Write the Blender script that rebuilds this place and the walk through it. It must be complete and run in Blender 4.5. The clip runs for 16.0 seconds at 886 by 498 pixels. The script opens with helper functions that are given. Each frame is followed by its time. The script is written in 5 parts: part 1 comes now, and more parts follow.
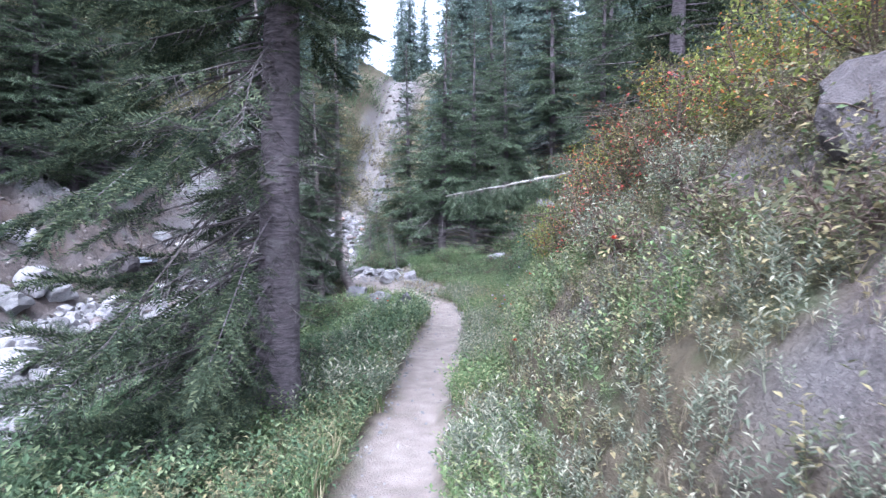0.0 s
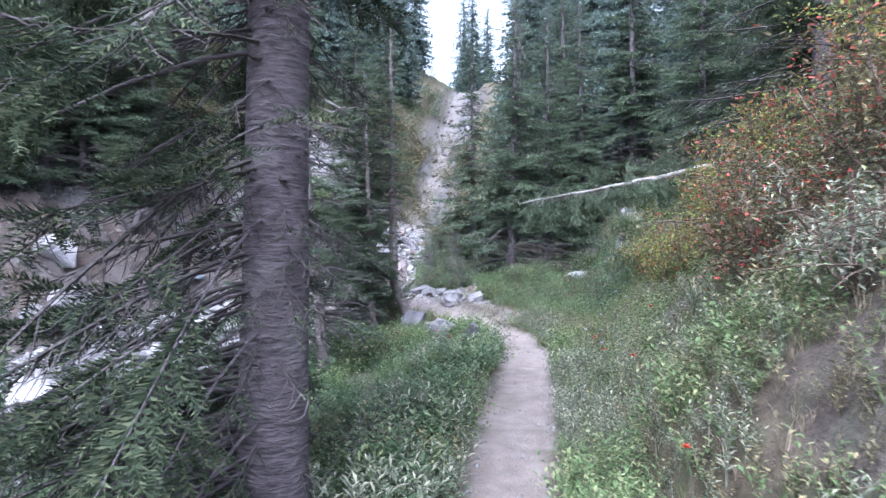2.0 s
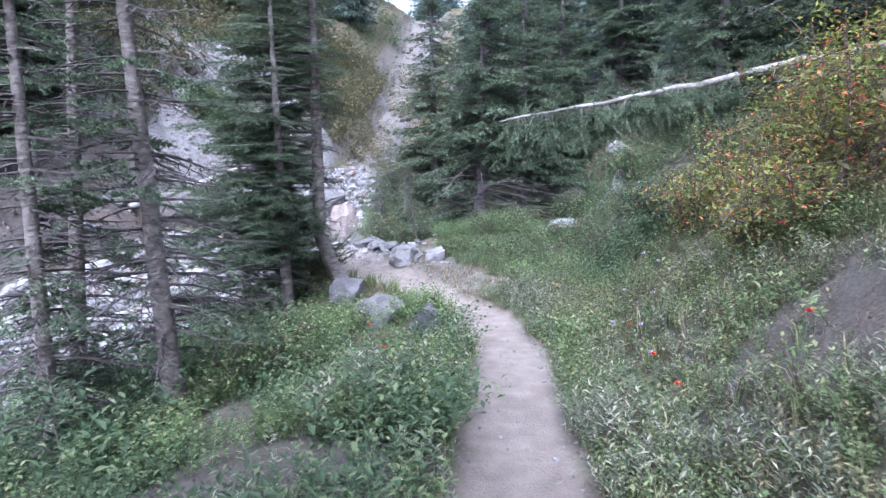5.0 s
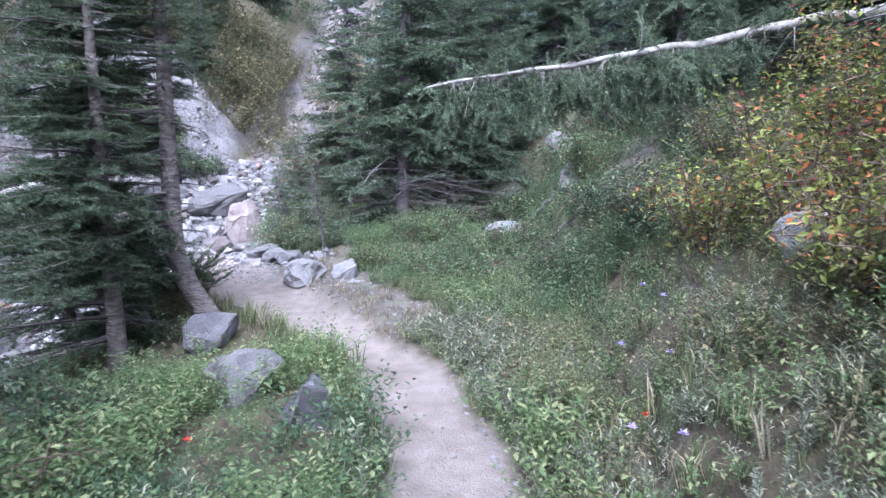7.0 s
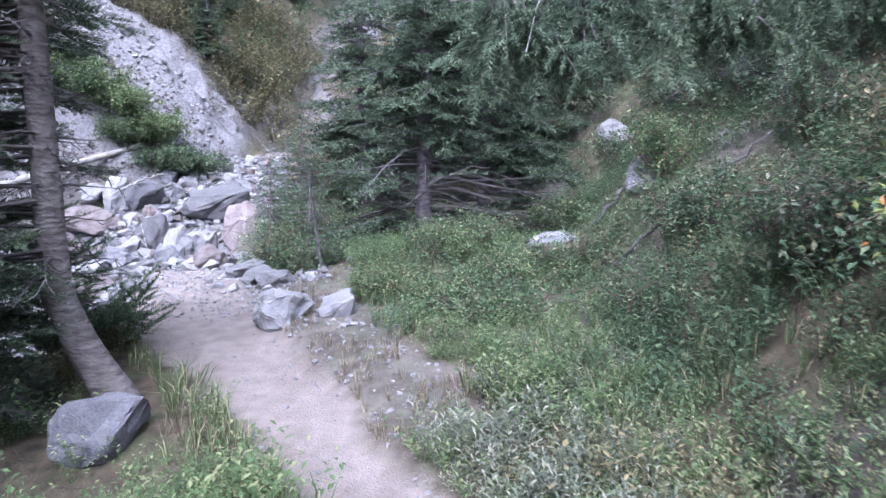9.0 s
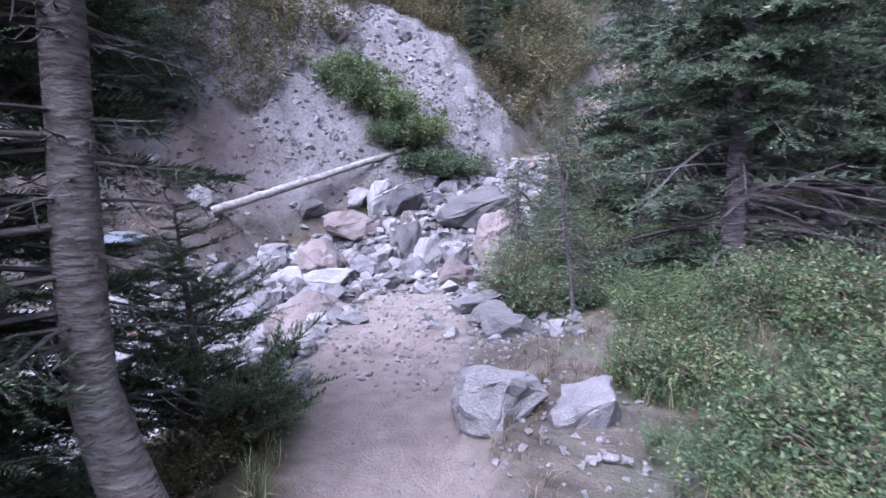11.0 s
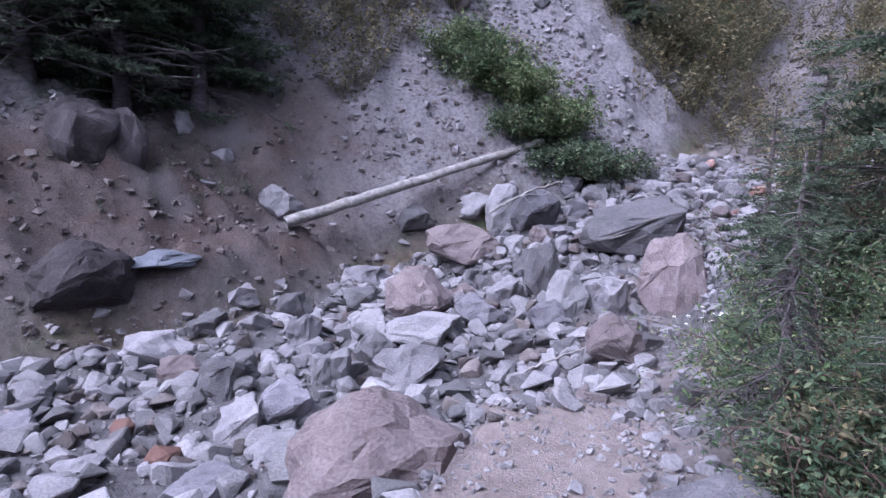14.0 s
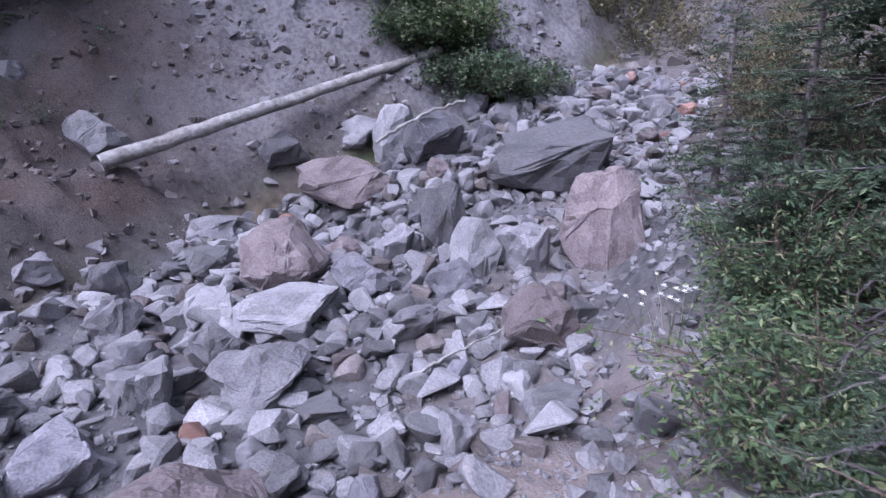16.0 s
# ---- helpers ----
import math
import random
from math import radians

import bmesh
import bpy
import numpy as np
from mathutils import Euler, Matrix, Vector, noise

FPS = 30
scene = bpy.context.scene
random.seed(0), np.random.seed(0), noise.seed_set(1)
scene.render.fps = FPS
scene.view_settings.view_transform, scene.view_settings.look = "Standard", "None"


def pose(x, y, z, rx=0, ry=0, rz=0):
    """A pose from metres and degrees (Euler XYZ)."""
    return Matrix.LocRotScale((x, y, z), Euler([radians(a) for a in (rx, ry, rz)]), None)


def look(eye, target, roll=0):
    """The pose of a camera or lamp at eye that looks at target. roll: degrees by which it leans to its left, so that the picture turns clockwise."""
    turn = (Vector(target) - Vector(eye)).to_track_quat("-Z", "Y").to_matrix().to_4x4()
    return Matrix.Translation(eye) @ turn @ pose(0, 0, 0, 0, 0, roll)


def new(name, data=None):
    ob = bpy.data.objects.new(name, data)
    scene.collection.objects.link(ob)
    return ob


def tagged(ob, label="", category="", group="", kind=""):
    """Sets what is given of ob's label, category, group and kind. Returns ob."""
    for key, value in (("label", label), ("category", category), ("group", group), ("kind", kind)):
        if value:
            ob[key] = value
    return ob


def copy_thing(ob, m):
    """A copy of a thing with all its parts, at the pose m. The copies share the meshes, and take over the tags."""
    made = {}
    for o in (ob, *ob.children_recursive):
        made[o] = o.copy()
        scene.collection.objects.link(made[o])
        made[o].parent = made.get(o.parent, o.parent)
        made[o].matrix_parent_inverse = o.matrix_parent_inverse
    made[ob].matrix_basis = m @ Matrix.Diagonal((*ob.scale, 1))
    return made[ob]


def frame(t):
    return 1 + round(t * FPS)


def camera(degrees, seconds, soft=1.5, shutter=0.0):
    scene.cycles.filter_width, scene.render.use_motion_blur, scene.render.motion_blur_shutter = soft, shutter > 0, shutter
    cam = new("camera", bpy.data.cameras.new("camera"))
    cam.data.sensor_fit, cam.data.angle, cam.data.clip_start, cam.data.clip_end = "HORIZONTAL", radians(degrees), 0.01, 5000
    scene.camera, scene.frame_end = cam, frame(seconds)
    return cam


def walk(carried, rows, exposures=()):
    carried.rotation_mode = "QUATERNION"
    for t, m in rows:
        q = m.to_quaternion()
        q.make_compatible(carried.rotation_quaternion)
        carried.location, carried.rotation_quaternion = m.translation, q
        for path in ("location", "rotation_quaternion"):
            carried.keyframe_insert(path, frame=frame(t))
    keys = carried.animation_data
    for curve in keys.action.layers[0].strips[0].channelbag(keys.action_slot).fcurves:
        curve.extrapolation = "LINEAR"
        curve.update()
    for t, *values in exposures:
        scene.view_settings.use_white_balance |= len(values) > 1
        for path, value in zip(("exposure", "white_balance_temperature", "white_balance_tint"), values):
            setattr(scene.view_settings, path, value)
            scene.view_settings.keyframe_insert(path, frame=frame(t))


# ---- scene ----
cam = camera(72.7, 16.0, soft=1.4, shutter=0.2)
METRES, EYE, TILT, LEAN, TURN = 17.7, 1.55, -2.0, 0.0, 0.0
ROWS = [
    (0.0, 0.0, 0.0, 0.0, 0.0, -0.0, -0.0),
    (0.5, -0.0032, 0.0316, 0.0014, 0.77, 0.42, 0.01),
    (1.0, -0.0022, 0.0599, 0.0047, 1.95, 0.79, 0.04),
    (1.5, -0.0069, 0.0898, 0.0048, 4.68, 1.1, -0.12),
    (2.0, -0.0121, 0.1208, 0.0038, 5.85, 1.37, -0.17),
    (2.5, -0.017, 0.1519, 0.0042, 6.56, 1.52, -0.21),
    (3.0, -0.017, 0.1818, 0.0039, 6.06, 1.25, -0.06),
    (3.5, -0.0163, 0.2114, 0.005, 3.55, -1.5, 0.14),
    (6.0, -0.0176, 0.3672, 0.008, 1.2, -4.22, -0.16),
    (6.5, -0.0146, 0.398, 0.0093, -3.46, -4.29, -0.04),
    (7.0, -0.0115, 0.4285, 0.0113, -4.65, -4.47, -0.04),
    (7.5, -0.0076, 0.4608, 0.0128, -5.15, -4.56, -0.04),
    (8.0, -0.0032, 0.4914, 0.0145, -5.36, -4.69, -0.01),
    (10.5, -0.0084, 0.6564, 0.0203, 15.85, -4.56, -0.68),
    (11.0, -0.0169, 0.6884, 0.0228, 23.64, -4.62, -1.04),
    (11.5, -0.0267, 0.719, 0.0262, 27.15, -4.68, -1.37),
    (12.0, -0.0423, 0.7483, 0.0272, 33.27, -4.8, -1.63),
    (12.5, -0.0596, 0.7788, 0.0284, 36.28, -4.87, -1.91),
    (13.0, -0.0782, 0.8068, 0.0315, 38.72, -4.83, -2.01),
    (13.5, -0.0961, 0.8349, 0.0361, 37.85, -4.74, -2.05),
    (14.0, -0.1111, 0.8607, 0.039, 35.58, -5.57, -1.95),
    (14.5, -0.1247, 0.8856, 0.0403, 31.95, -10.49, -1.78),
    (15.0, -0.1353, 0.9102, 0.0426, 28.22, -12.14, -0.8),
    (15.5, -0.1461, 0.9338, 0.0444, 27.31, -12.64, -0.85),
    (16.0, -0.1575, 0.9589, 0.0438, 26.3, -13.01, -1.02),
]
walk(cam, [(t, pose(0, 0, EYE, TILT, LEAN, TURN) @ pose(METRES * x, METRES * y, METRES * z, 90 + pitch, roll, yaw)) for t, x, y, z, yaw, pitch, roll in ROWS],
     exposures=[(0.0, 2.24, 5230, 14), (8.2, 2.24, 5160, 17), (12.0, 1.66, 5200, 28), (16.0, 1.2, 5200, 27)])

# ---- sky and light: late, shaded daylight under a bright pale sky ----
world = bpy.data.worlds.new("sky")
scene.world = world
world.use_nodes = True
wn, wl = world.node_tree.nodes, world.node_tree.links
sky = wn.new("ShaderNodeTexSky")
sky.sky_type, sky.sun_disc = "NISHITA", False
sky.sun_elevation, sky.sun_rotation = radians(52), radians(197)
sky.air_density, sky.dust_density, sky.ozone_density = 1.0, 7.0, 1.0
wn["Background"].inputs["Strength"].default_value = 0.15
haze = wn.new("ShaderNodeHueSaturation")
haze.inputs["Saturation"].default_value = 0.3
wl.new(sky.outputs[0], haze.inputs["Color"])
wl.new(haze.outputs[0], wn["Background"].inputs["Color"])
sun = new("sun", bpy.data.lights.new("sun", "SUN"))
sun.data.energy, sun.data.angle, sun.data.color = 0.75, radians(60), (1.0, 0.96, 0.92)
sun.matrix_basis = look((-6, -21, 28), (0, 0, 0))

# ---- lie of the land ----
def smooth(a, b, v):
    u = np.clip((np.asarray(v, float) - a) / (b - a), 0, 1)
    return u * u * (3 - 2 * u)


def lattice(ix, iy, seed):
    n = (ix.astype(np.int64) * 374761393 + iy.astype(np.int64) * 668265263 + seed * 974634777) & 0x7FFFFFFF
    n = ((n ^ (n >> 13)) * 1274126177) & 0x7FFFFFFF
    n = (n ^ (n >> 16)) & 0xFFFF
    return n / 32767.5 - 1


def wobble(x, y, size, seed=0):
    """Smooth value noise from -1 to 1 with lumps of the given size in metres."""
    u, v = np.asarray(x, float) / size + 91.7, np.asarray(y, float) / size + 37.3
    i, j = np.floor(u), np.floor(v)
    f, g = u - i, v - j
    f, g = f * f * (3 - 2 * f), g * g * (3 - 2 * g)
    return ((lattice(i, j, seed) * (1 - f) + lattice(i + 1, j, seed) * f) * (1 - g)
            + (lattice(i, j + 1, seed) * (1 - f) + lattice(i + 1, j + 1, seed) * f) * g)


TRAIL_Y = (-40, -6, 0, 3.5, 6, 9.5, 11, 12.2, 13.2, 14, 14.7, 16, 17.6, 19.3, 20.5)
TRAIL_X = (2, 0.1, -0.1, -0.3, -0.18, 0.05, 0.07, -0.17, -0.7, -1.2, -1.7, -2.4, -3.0, -3.7, -4.4)
TRAIL_Z = (-1.5, -0.2, 0, 0, 0, 0.02, 0.03, 0.04, 0.06, 0.1, 0.14, 0.2, 0.24, 0.1, -0.3)
TRAIL_W = (0.36, 0.31, 0.29, 0.29, 0.29, 0.3, 0.3, 0.33, 0.38, 0.48, 0.6, 0.72, 0.62, 0.6, 0.5)
CREEK_Y = (-60, 0, 8, 12, 16, 20, 23, 26, 29, 33, 40, 50, 60, 75, 400)
CREEK_X = (-12, -8.5, -8.5, -8.3, -7.3, -6.2, -6.3, -5.0, -4.3, -3.5, -4.7, -3.7, -4.2, -4, -4)
CREEK_Z = (-5, -1.9, -1.5, -1.15, -0.8, -0.5, -0.1, 1.2, 2.0, 3.2, 6, 11, 16, 19, 18)
CREEK_W = (2.5, 2.0, 2.3, 2.6, 2.8, 2.6, 2.3, 1.5, 1.1, 0.8, 0.9, 1.2, 1.1, 0.8, 0.8)
BANK_Y = (-40, 0, 4, 6, 8, 10, 12, 14, 16, 18, 22, 30, 60)
BANK_X = (3, 0.35, 0.38, 0.45, 0.68, 0.95, 1.2, 1.6, 1.9, 1.9, 1.9, 3, 6)


def land(x, y):
    """Height of the ground, and where it is trail, creek bed, bare slope or raw bank."""
    x, y = np.asarray(x, float), np.asarray(y, float)
    tx, tz, tw = np.interp(y, TRAIL_Y, TRAIL_X), np.interp(y, TRAIL_Y, TRAIL_Z), np.interp(y, TRAIL_Y, TRAIL_W)
    cx, cz, cw = np.interp(y, CREEK_Y, CREEK_X), np.interp(y, CREEK_Y, CREEK_Z), np.interp(y, CREEK_Y, CREEK_W)
    bx = np.interp(y, BANK_Y, BANK_X)
    past = smooth(19.5, 23, y)
    # terrace between creek and trail, and on past the crossing
    terrace_x = tx + (np.interp(y, (20, 24, 26, 30), (-2.6, -1.6, -1.0, -0.8)) - tx) * smooth(18.5, 21.5, y)
    terrace_z = tz * (1 - past) + past * (0.45 + 0.16 * np.maximum(y - 19.5, 0))
    terrace_z = terrace_z + np.maximum(cz + 1.2 - terrace_z, 0) * smooth(22, 27, y)
    terrace_z = terrace_z + 0.32 * smooth(15.5, 17.5, y) * (1 - past) * smooth(-2.0, -0.7, x)
    edge = cx + cw
    gap = np.maximum(terrace_x - tw - edge, 0.6)
    s = (x - edge) / gap
    drop = terrace_z - cz
    s = s + 0.08 * wobble(x, y, 1.1, 21) / np.maximum(gap, 0.8)
    z_mid = cz + drop * (0.45 * smooth(0, 0.5, s) + 0.55 * smooth(0.1, 1.0, s))
    z = np.where(x < edge, cz, np.where(x < terrace_x - tw, z_mid, terrace_z))
    # right-hand bank
    r = np.maximum(x - bx, 0)
    steep = 1 - 0.12 * smooth(7, 11, y) + 0.1 * smooth(18, 24, y)
    rise = 1.15 * np.minimum(r, 1.0) + 0.68 * np.maximum(r - 1.0, 0)
    early = 1 - smooth(4.6, 7.5, y)
    rise = rise + early * (1.7 * np.minimum(r, 0.6) + 0.86 * np.maximum(r - 0.6, 0) - rise)
    rise = steep * rise * smooth(0, 0.35, r)
    rise = np.minimum(rise, 6 + 0.12 * r)
    z = z + np.where(y < 24, rise, np.maximum(rise * (1 - smooth(24, 32, y)), 0.42 * np.minimum(r, 30) * smooth(24, 32, y)))
    z = z + np.where((y < 15) & (r <= 0) & (x > tx + tw), (0.12 - 0.08 * smooth(11, 13, y)) * smooth(0, 0.5, x - tx - tw), 0)
    # far side of the creek: raw bank below, scree above, wooded shoulder on top
    left = np.maximum((cx - cw) - x, 0)
    foot = 1.0 * np.minimum(left, 2.8) * smooth(0, 0.7, left)
    scree = 0.68 * np.clip(left - 2.8, 0, 9) + 0.42 * np.clip(left - 11.8, 0, 30)
    z = z + (foot + scree) * (1 - 0.35 * smooth(30, 60, y)) * (0.82 + 0.18 * smooth(8, 16, y))
    z = np.where(left > 0, z + 0.45 * smooth(0.5, 3, left) * wobble(x, y, 3.1, 3) + 0.15 * smooth(0.3, 1.5, left) * wobble(x * 1.0, y * 0.5, 0.8, 4)
                 + 0.2 * smooth(0.2, 1.2, left) * (1 - smooth(8, 11, left)) * (0.5 - np.abs(wobble(x * 0.3 + 0.25 * y, y - 0.3 * x, 0.45, 31))) + 0.5 * smooth(1.0, 2.5, left) * (1 - smooth(8, 11, left)) * (0.4 - np.abs(wobble(x * 0.3 + 0.2 * y, y - 0.3 * x, 1.5, 34))) + 0.14 * smooth(0.2, 1, left) * wobble(x, y, 0.26, 32) + 0.17 * smooth(0.2, 1, left) * wobble(x, y, 0.55, 33), z)
    # unevenness
    on_trail = 1 - smooth(tw * 0.8, tw + 0.07, np.abs(x - tx) + 0.09 * wobble(x, y, 0.6, 5) + 0.05 * wobble(x, y, 0.2, 25))
    on_trail = np.where(y > 19.6, on_trail * 0.3, on_trail)
    bed = 1 - smooth(-0.3, 0.6, np.abs(x - cx) - cw + 0.35 * wobble(x, y, 1.3, 6))
    rough = 1 - on_trail
    z = z + rough * (0.09 * wobble(x, y, 1.7, 7) + 0.035 * wobble(x, y, 0.45, 8)) + 0.012 * wobble(x, y, 0.22, 9)
    z = z - 0.045 * on_trail
    z = z + bed * (0.09 * wobble(x, y, 0.7, 10) + 0.05 * wobble(x, y, 0.3, 11))
    bare = smooth(0.0, 0.8, left + 0.5 * wobble(x, y, 1.1, 12)) * (1 - smooth(6.6, 8.4, left + 1.8 * wobble(x, y, 3.0, 13)))
    bare = bare * (1 - smooth(29.5, 32, y + 1.5 * wobble(x, y, 2.5, 16)) * smooth(0.3, 1.5, left))
    raw = bare * (1 - smooth(2.6, 4.8, left + 1.3 * wobble(x, y, 2.2, 14))) * (1 - smooth(21.5, 25.5, y + 1.2 * wobble(x, y, 1.4, 17)))
    chute = (1 - smooth(0.2, 1.4, np.abs(x - cx) - cw + 0.7 * wobble(x, y, 2.0, 22))) * smooth(30, 34, y)
    bank_soil = smooth(0.2, 0.7, r) * (1 - smooth(2.4, 3.4, r)) * (1 - smooth(4.2, 5.6, y)) * smooth(-0.5, 0.05, wobble(x, y, 0.9, 15) + 0.15 * r)
    shoulder = smooth(0, 0.5, x - edge + 0.6) * (1 - smooth(1.0, 1.9, x - edge)) * smooth(15, 17, y) * (1 - smooth(24, 27, y))
    on_trail = np.maximum(on_trail, 0.5 * shoulder * (1 - smooth(20.5, 22.5, y)))
    verge = smooth(0, 0.3, np.interp(y, (12.2, 13.0, 13.8, 15.2, 16.5, 17.5), (-0.2, 0.6, 0.4, -0.2, -0.6, -0.9)) - x + 0.25 * wobble(x, y, 0.4, 18)) * smooth(0.2, 0.5, x - tx) * smooth(12.4, 13.2, y) * (1 - smooth(17, 18, y))
    on_trail = np.maximum(on_trail, verge * (0.2 + 0.3 * wobble(x, y, 0.3, 19)))
    return z, on_trail, np.maximum(bed, np.maximum(np.maximum(chute * 0.4, shoulder), verge * 0.3)), np.maximum(bare, 0) * (1 - 0.55 * smooth(30, 33, y)), np.maximum(np.maximum(raw, bank_soil), chute * np.clip(0.6 + 0.9 * wobble(x, y, 1.6, 23), 0, 1))


def ground_z(x, y):
    return float(land(np.array([x]), np.array([y]))[0][0])

# ---- materials ----
def node_mat(name):
    m = bpy.data.materials.new(name)
    m.use_nodes = True
    return m, m.node_tree.nodes, m.node_tree.links, m.node_tree.nodes["Principled BSDF"]


def mix_color(nodes, links, fac, a, b, mode="MIX"):
    n = nodes.new("ShaderNodeMix")
    n.data_type, n.blend_type = "RGBA", mode
    for socket, value in ((n.inputs["Factor"], fac), (n.inputs[6], a), (n.inputs[7], b)):
        if isinstance(value, (tuple, list)):
            socket.default_value = (*value, 1)
        elif isinstance(value, (int, float)):
            socket.default_value = value
        else:
            links.new(value, socket)
    return n.outputs[2]


def noise_fac(nodes, links, coord, scale, detail=6, lo=0.35, hi=0.65, stretch=None):
    if stretch:
        mp = nodes.new("ShaderNodeMapping")
        mp.inputs["Scale"].default_value = stretch
        links.new(coord, mp.inputs["Vector"])
        coord = mp.outputs[0]
    n = nodes.new("ShaderNodeTexNoise")
    n.inputs["Scale"].default_value, n.inputs["Detail"].default_value = scale, detail
    links.new(coord, n.inputs["Vector"])
    r = nodes.new("ShaderNodeMapRange")
    r.inputs["From Min"].default_value, r.inputs["From Max"].default_value = lo, hi
    links.new(n.outputs["Fac"], r.inputs["Value"])
    return r.outputs[0]


def add_bump(nodes, links, bsdf, height, strength, distance):
    b = nodes.new("ShaderNodeBump")
    b.inputs["Strength"].default_value, b.inputs["Distance"].default_value = strength, distance
    links.new(height, b.inputs["Height"])
    links.new(b.outputs[0], bsdf.inputs["Normal"])


def vary(nodes, links, color, source, low, high):
    """Lighter and darker from piece to piece."""
    r = nodes.new("ShaderNodeMapRange")
    r.inputs["To Min"].default_value, r.inputs["To Max"].default_value = low, high
    links.new(source, r.inputs["Value"])
    v = nodes.new("ShaderNodeVectorMath")
    v.operation = "SCALE"
    links.new(color, v.inputs[0])
    links.new(r.outputs[0], v.inputs["Scale"])
    return v.outputs[0]


def mineral(name, dark, light, stain, scale=4.0, bump=0.6, rough=0.9, distance=0.02, per_object=True, low=0.4, high=1.12):
    m, n, l, b = node_mat(name)
    co = n.new("ShaderNodeTexCoord").outputs["Object"]
    big = noise_fac(n, l, co, scale * 0.6, 4)
    fine = noise_fac(n, l, co, scale * 9, 8, 0.3, 0.7)
    c = mix_color(n, l, big, dark, light)
    c = mix_color(n, l, noise_fac(n, l, co, scale * 1.7, 5, 0.55, 0.75), c, stain)
    c = mix_color(n, l, 0.36, c, mix_color(n, l, fine, tuple(v * 0.4 for v in dark), tuple(min(1, v * 1.25) for v in light)))
    if per_object:
        c = vary(n, l, c, n.new("ShaderNodeObjectInfo").outputs["Random"], 0.45, 1.15)
    else:
        c = vary(n, l, c, n.new("ShaderNodeNewGeometry").outputs["Random Per Island"], low, high)
    l.new(c, b.inputs["Base Color"])
    b.inputs["Roughness"].default_value = rough
    b.inputs["Specular IOR Level"].default_value = 0.25
    add_bump(n, l, b, mix_color(n, l, 0.5, fine, big), bump, distance)
    return m


def bark(name, dark, light, lichen, ring=1.0):
    m, n, l, b = node_mat(name)
    co = n.new("ShaderNodeTexCoord").outputs["Object"]
    plates = noise_fac(n, l, co, 5, 8, 0.35, 0.68, (1.5, 1.5, 7.0 * ring))
    fine = noise_fac(n, l, co, 22, 6, 0.3, 0.7, (1.0, 1.0, 3.0 * ring))
    c = mix_color(n, l, plates, dark, light)
    c = mix_color(n, l, noise_fac(n, l, co, 2.2, 5, 0.56, 0.72), c, lichen)
    c = mix_color(n, l, 0.3, c, mix_color(n, l, fine, tuple(v * 0.4 for v in dark), light))
    l.new(c, b.inputs["Base Color"])
    b.inputs["Roughness"].default_value = 0.9
    b.inputs["Specular IOR Level"].default_value = 0.2
    add_bump(n, l, b, mix_color(n, l, 0.5, plates, fine), 1.0, 0.016)
    return m


def leafy(name, a, b2, c3, share=0.2, through_light=0.3, muted=True):
    """Leaves or needles whose colour changes from piece to piece; some light passes through."""
    a, b2, c3 = [tuple(1.08 * k * (0.87 * v + 0.13 * sum(c) / 3) for v, k in zip(c, (1.06, 1.0, 1.03))) for c in (a, b2, c3)] if muted else (a, b2, c3)
    m, n, l, b = node_mat(name)
    co = n.new("ShaderNodeTexCoord").outputs["Object"]
    island = n.new("ShaderNodeNewGeometry").outputs["Random Per Island"]
    c = mix_color(n, l, noise_fac(n, l, co, 1.6, 3, 0.35, 0.65), a, b2)
    pick = n.new("ShaderNodeMath")
    pick.operation, pick.inputs[1].default_value = "LESS_THAN", share
    l.new(island, pick.inputs[0])
    c = mix_color(n, l, pick.outputs[0], c, c3)
    c = vary(n, l, c, island, 1.35, 0.6)
    l.new(c, b.inputs["Base Color"])
    b.inputs["Roughness"].default_value = 0.57
    b.inputs["Specular IOR Level"].default_value = 0.12
    t = n.new("ShaderNodeBsdfTranslucent")
    l.new(c, t.inputs["Color"])
    mixed = n.new("ShaderNodeMixShader")
    mixed.inputs[0].default_value = through_light
    l.new(b.outputs[0], mixed.inputs[1])
    l.new(t.outputs[0], mixed.inputs[2])
    l.new(mixed.outputs[0], n["Material Output"].inputs["Surface"])
    return m


ROCK = mineral("grey_rock", (0.142, 0.135, 0.146), (0.27, 0.257, 0.269), (0.21, 0.185, 0.175), bump=0.6)
PALE_ROCK = mineral("pale_rock", (0.178, 0.172, 0.182), (0.298, 0.287, 0.296), (0.230, 0.208, 0.196), bump=0.6)
BROWN_ROCK = mineral("reddish_rock", (0.130, 0.106, 0.104), (0.235, 0.197, 0.194), (0.19, 0.17, 0.175), 5.0, 0.7)
DARK_ROCK = mineral("dark_rock", (0.12, 0.115, 0.13), (0.22, 0.21, 0.23), (0.16, 0.15, 0.145))
EARTH_ROCK = mineral("earth_stained_rock", (0.052, 0.045, 0.047), (0.108, 0.095, 0.099), (0.08, 0.064, 0.058), 5.0, 0.7)
SLATE = mineral("blue_slate", (0.09, 0.098, 0.115), (0.14, 0.15, 0.172), (0.11, 0.115, 0.128), 3.0, 0.3)
RUST_ROCK = mineral("rust_rock", (0.25, 0.13, 0.10), (0.36, 0.22, 0.18), (0.2, 0.15, 0.14))
STONES = mineral("loose_stones", (0.148, 0.142, 0.151), (0.272, 0.261, 0.268), (0.212, 0.187, 0.174), 6.0, 0.5, per_object=False)
BARK = bark("spruce_bark", (0.058, 0.048, 0.056), (0.165, 0.142, 0.158), (0.24, 0.222, 0.23))
BARK_GREY = bark("young_fir_bark", (0.085, 0.07, 0.068), (0.21, 0.185, 0.18), (0.25, 0.24, 0.23), 0.7)
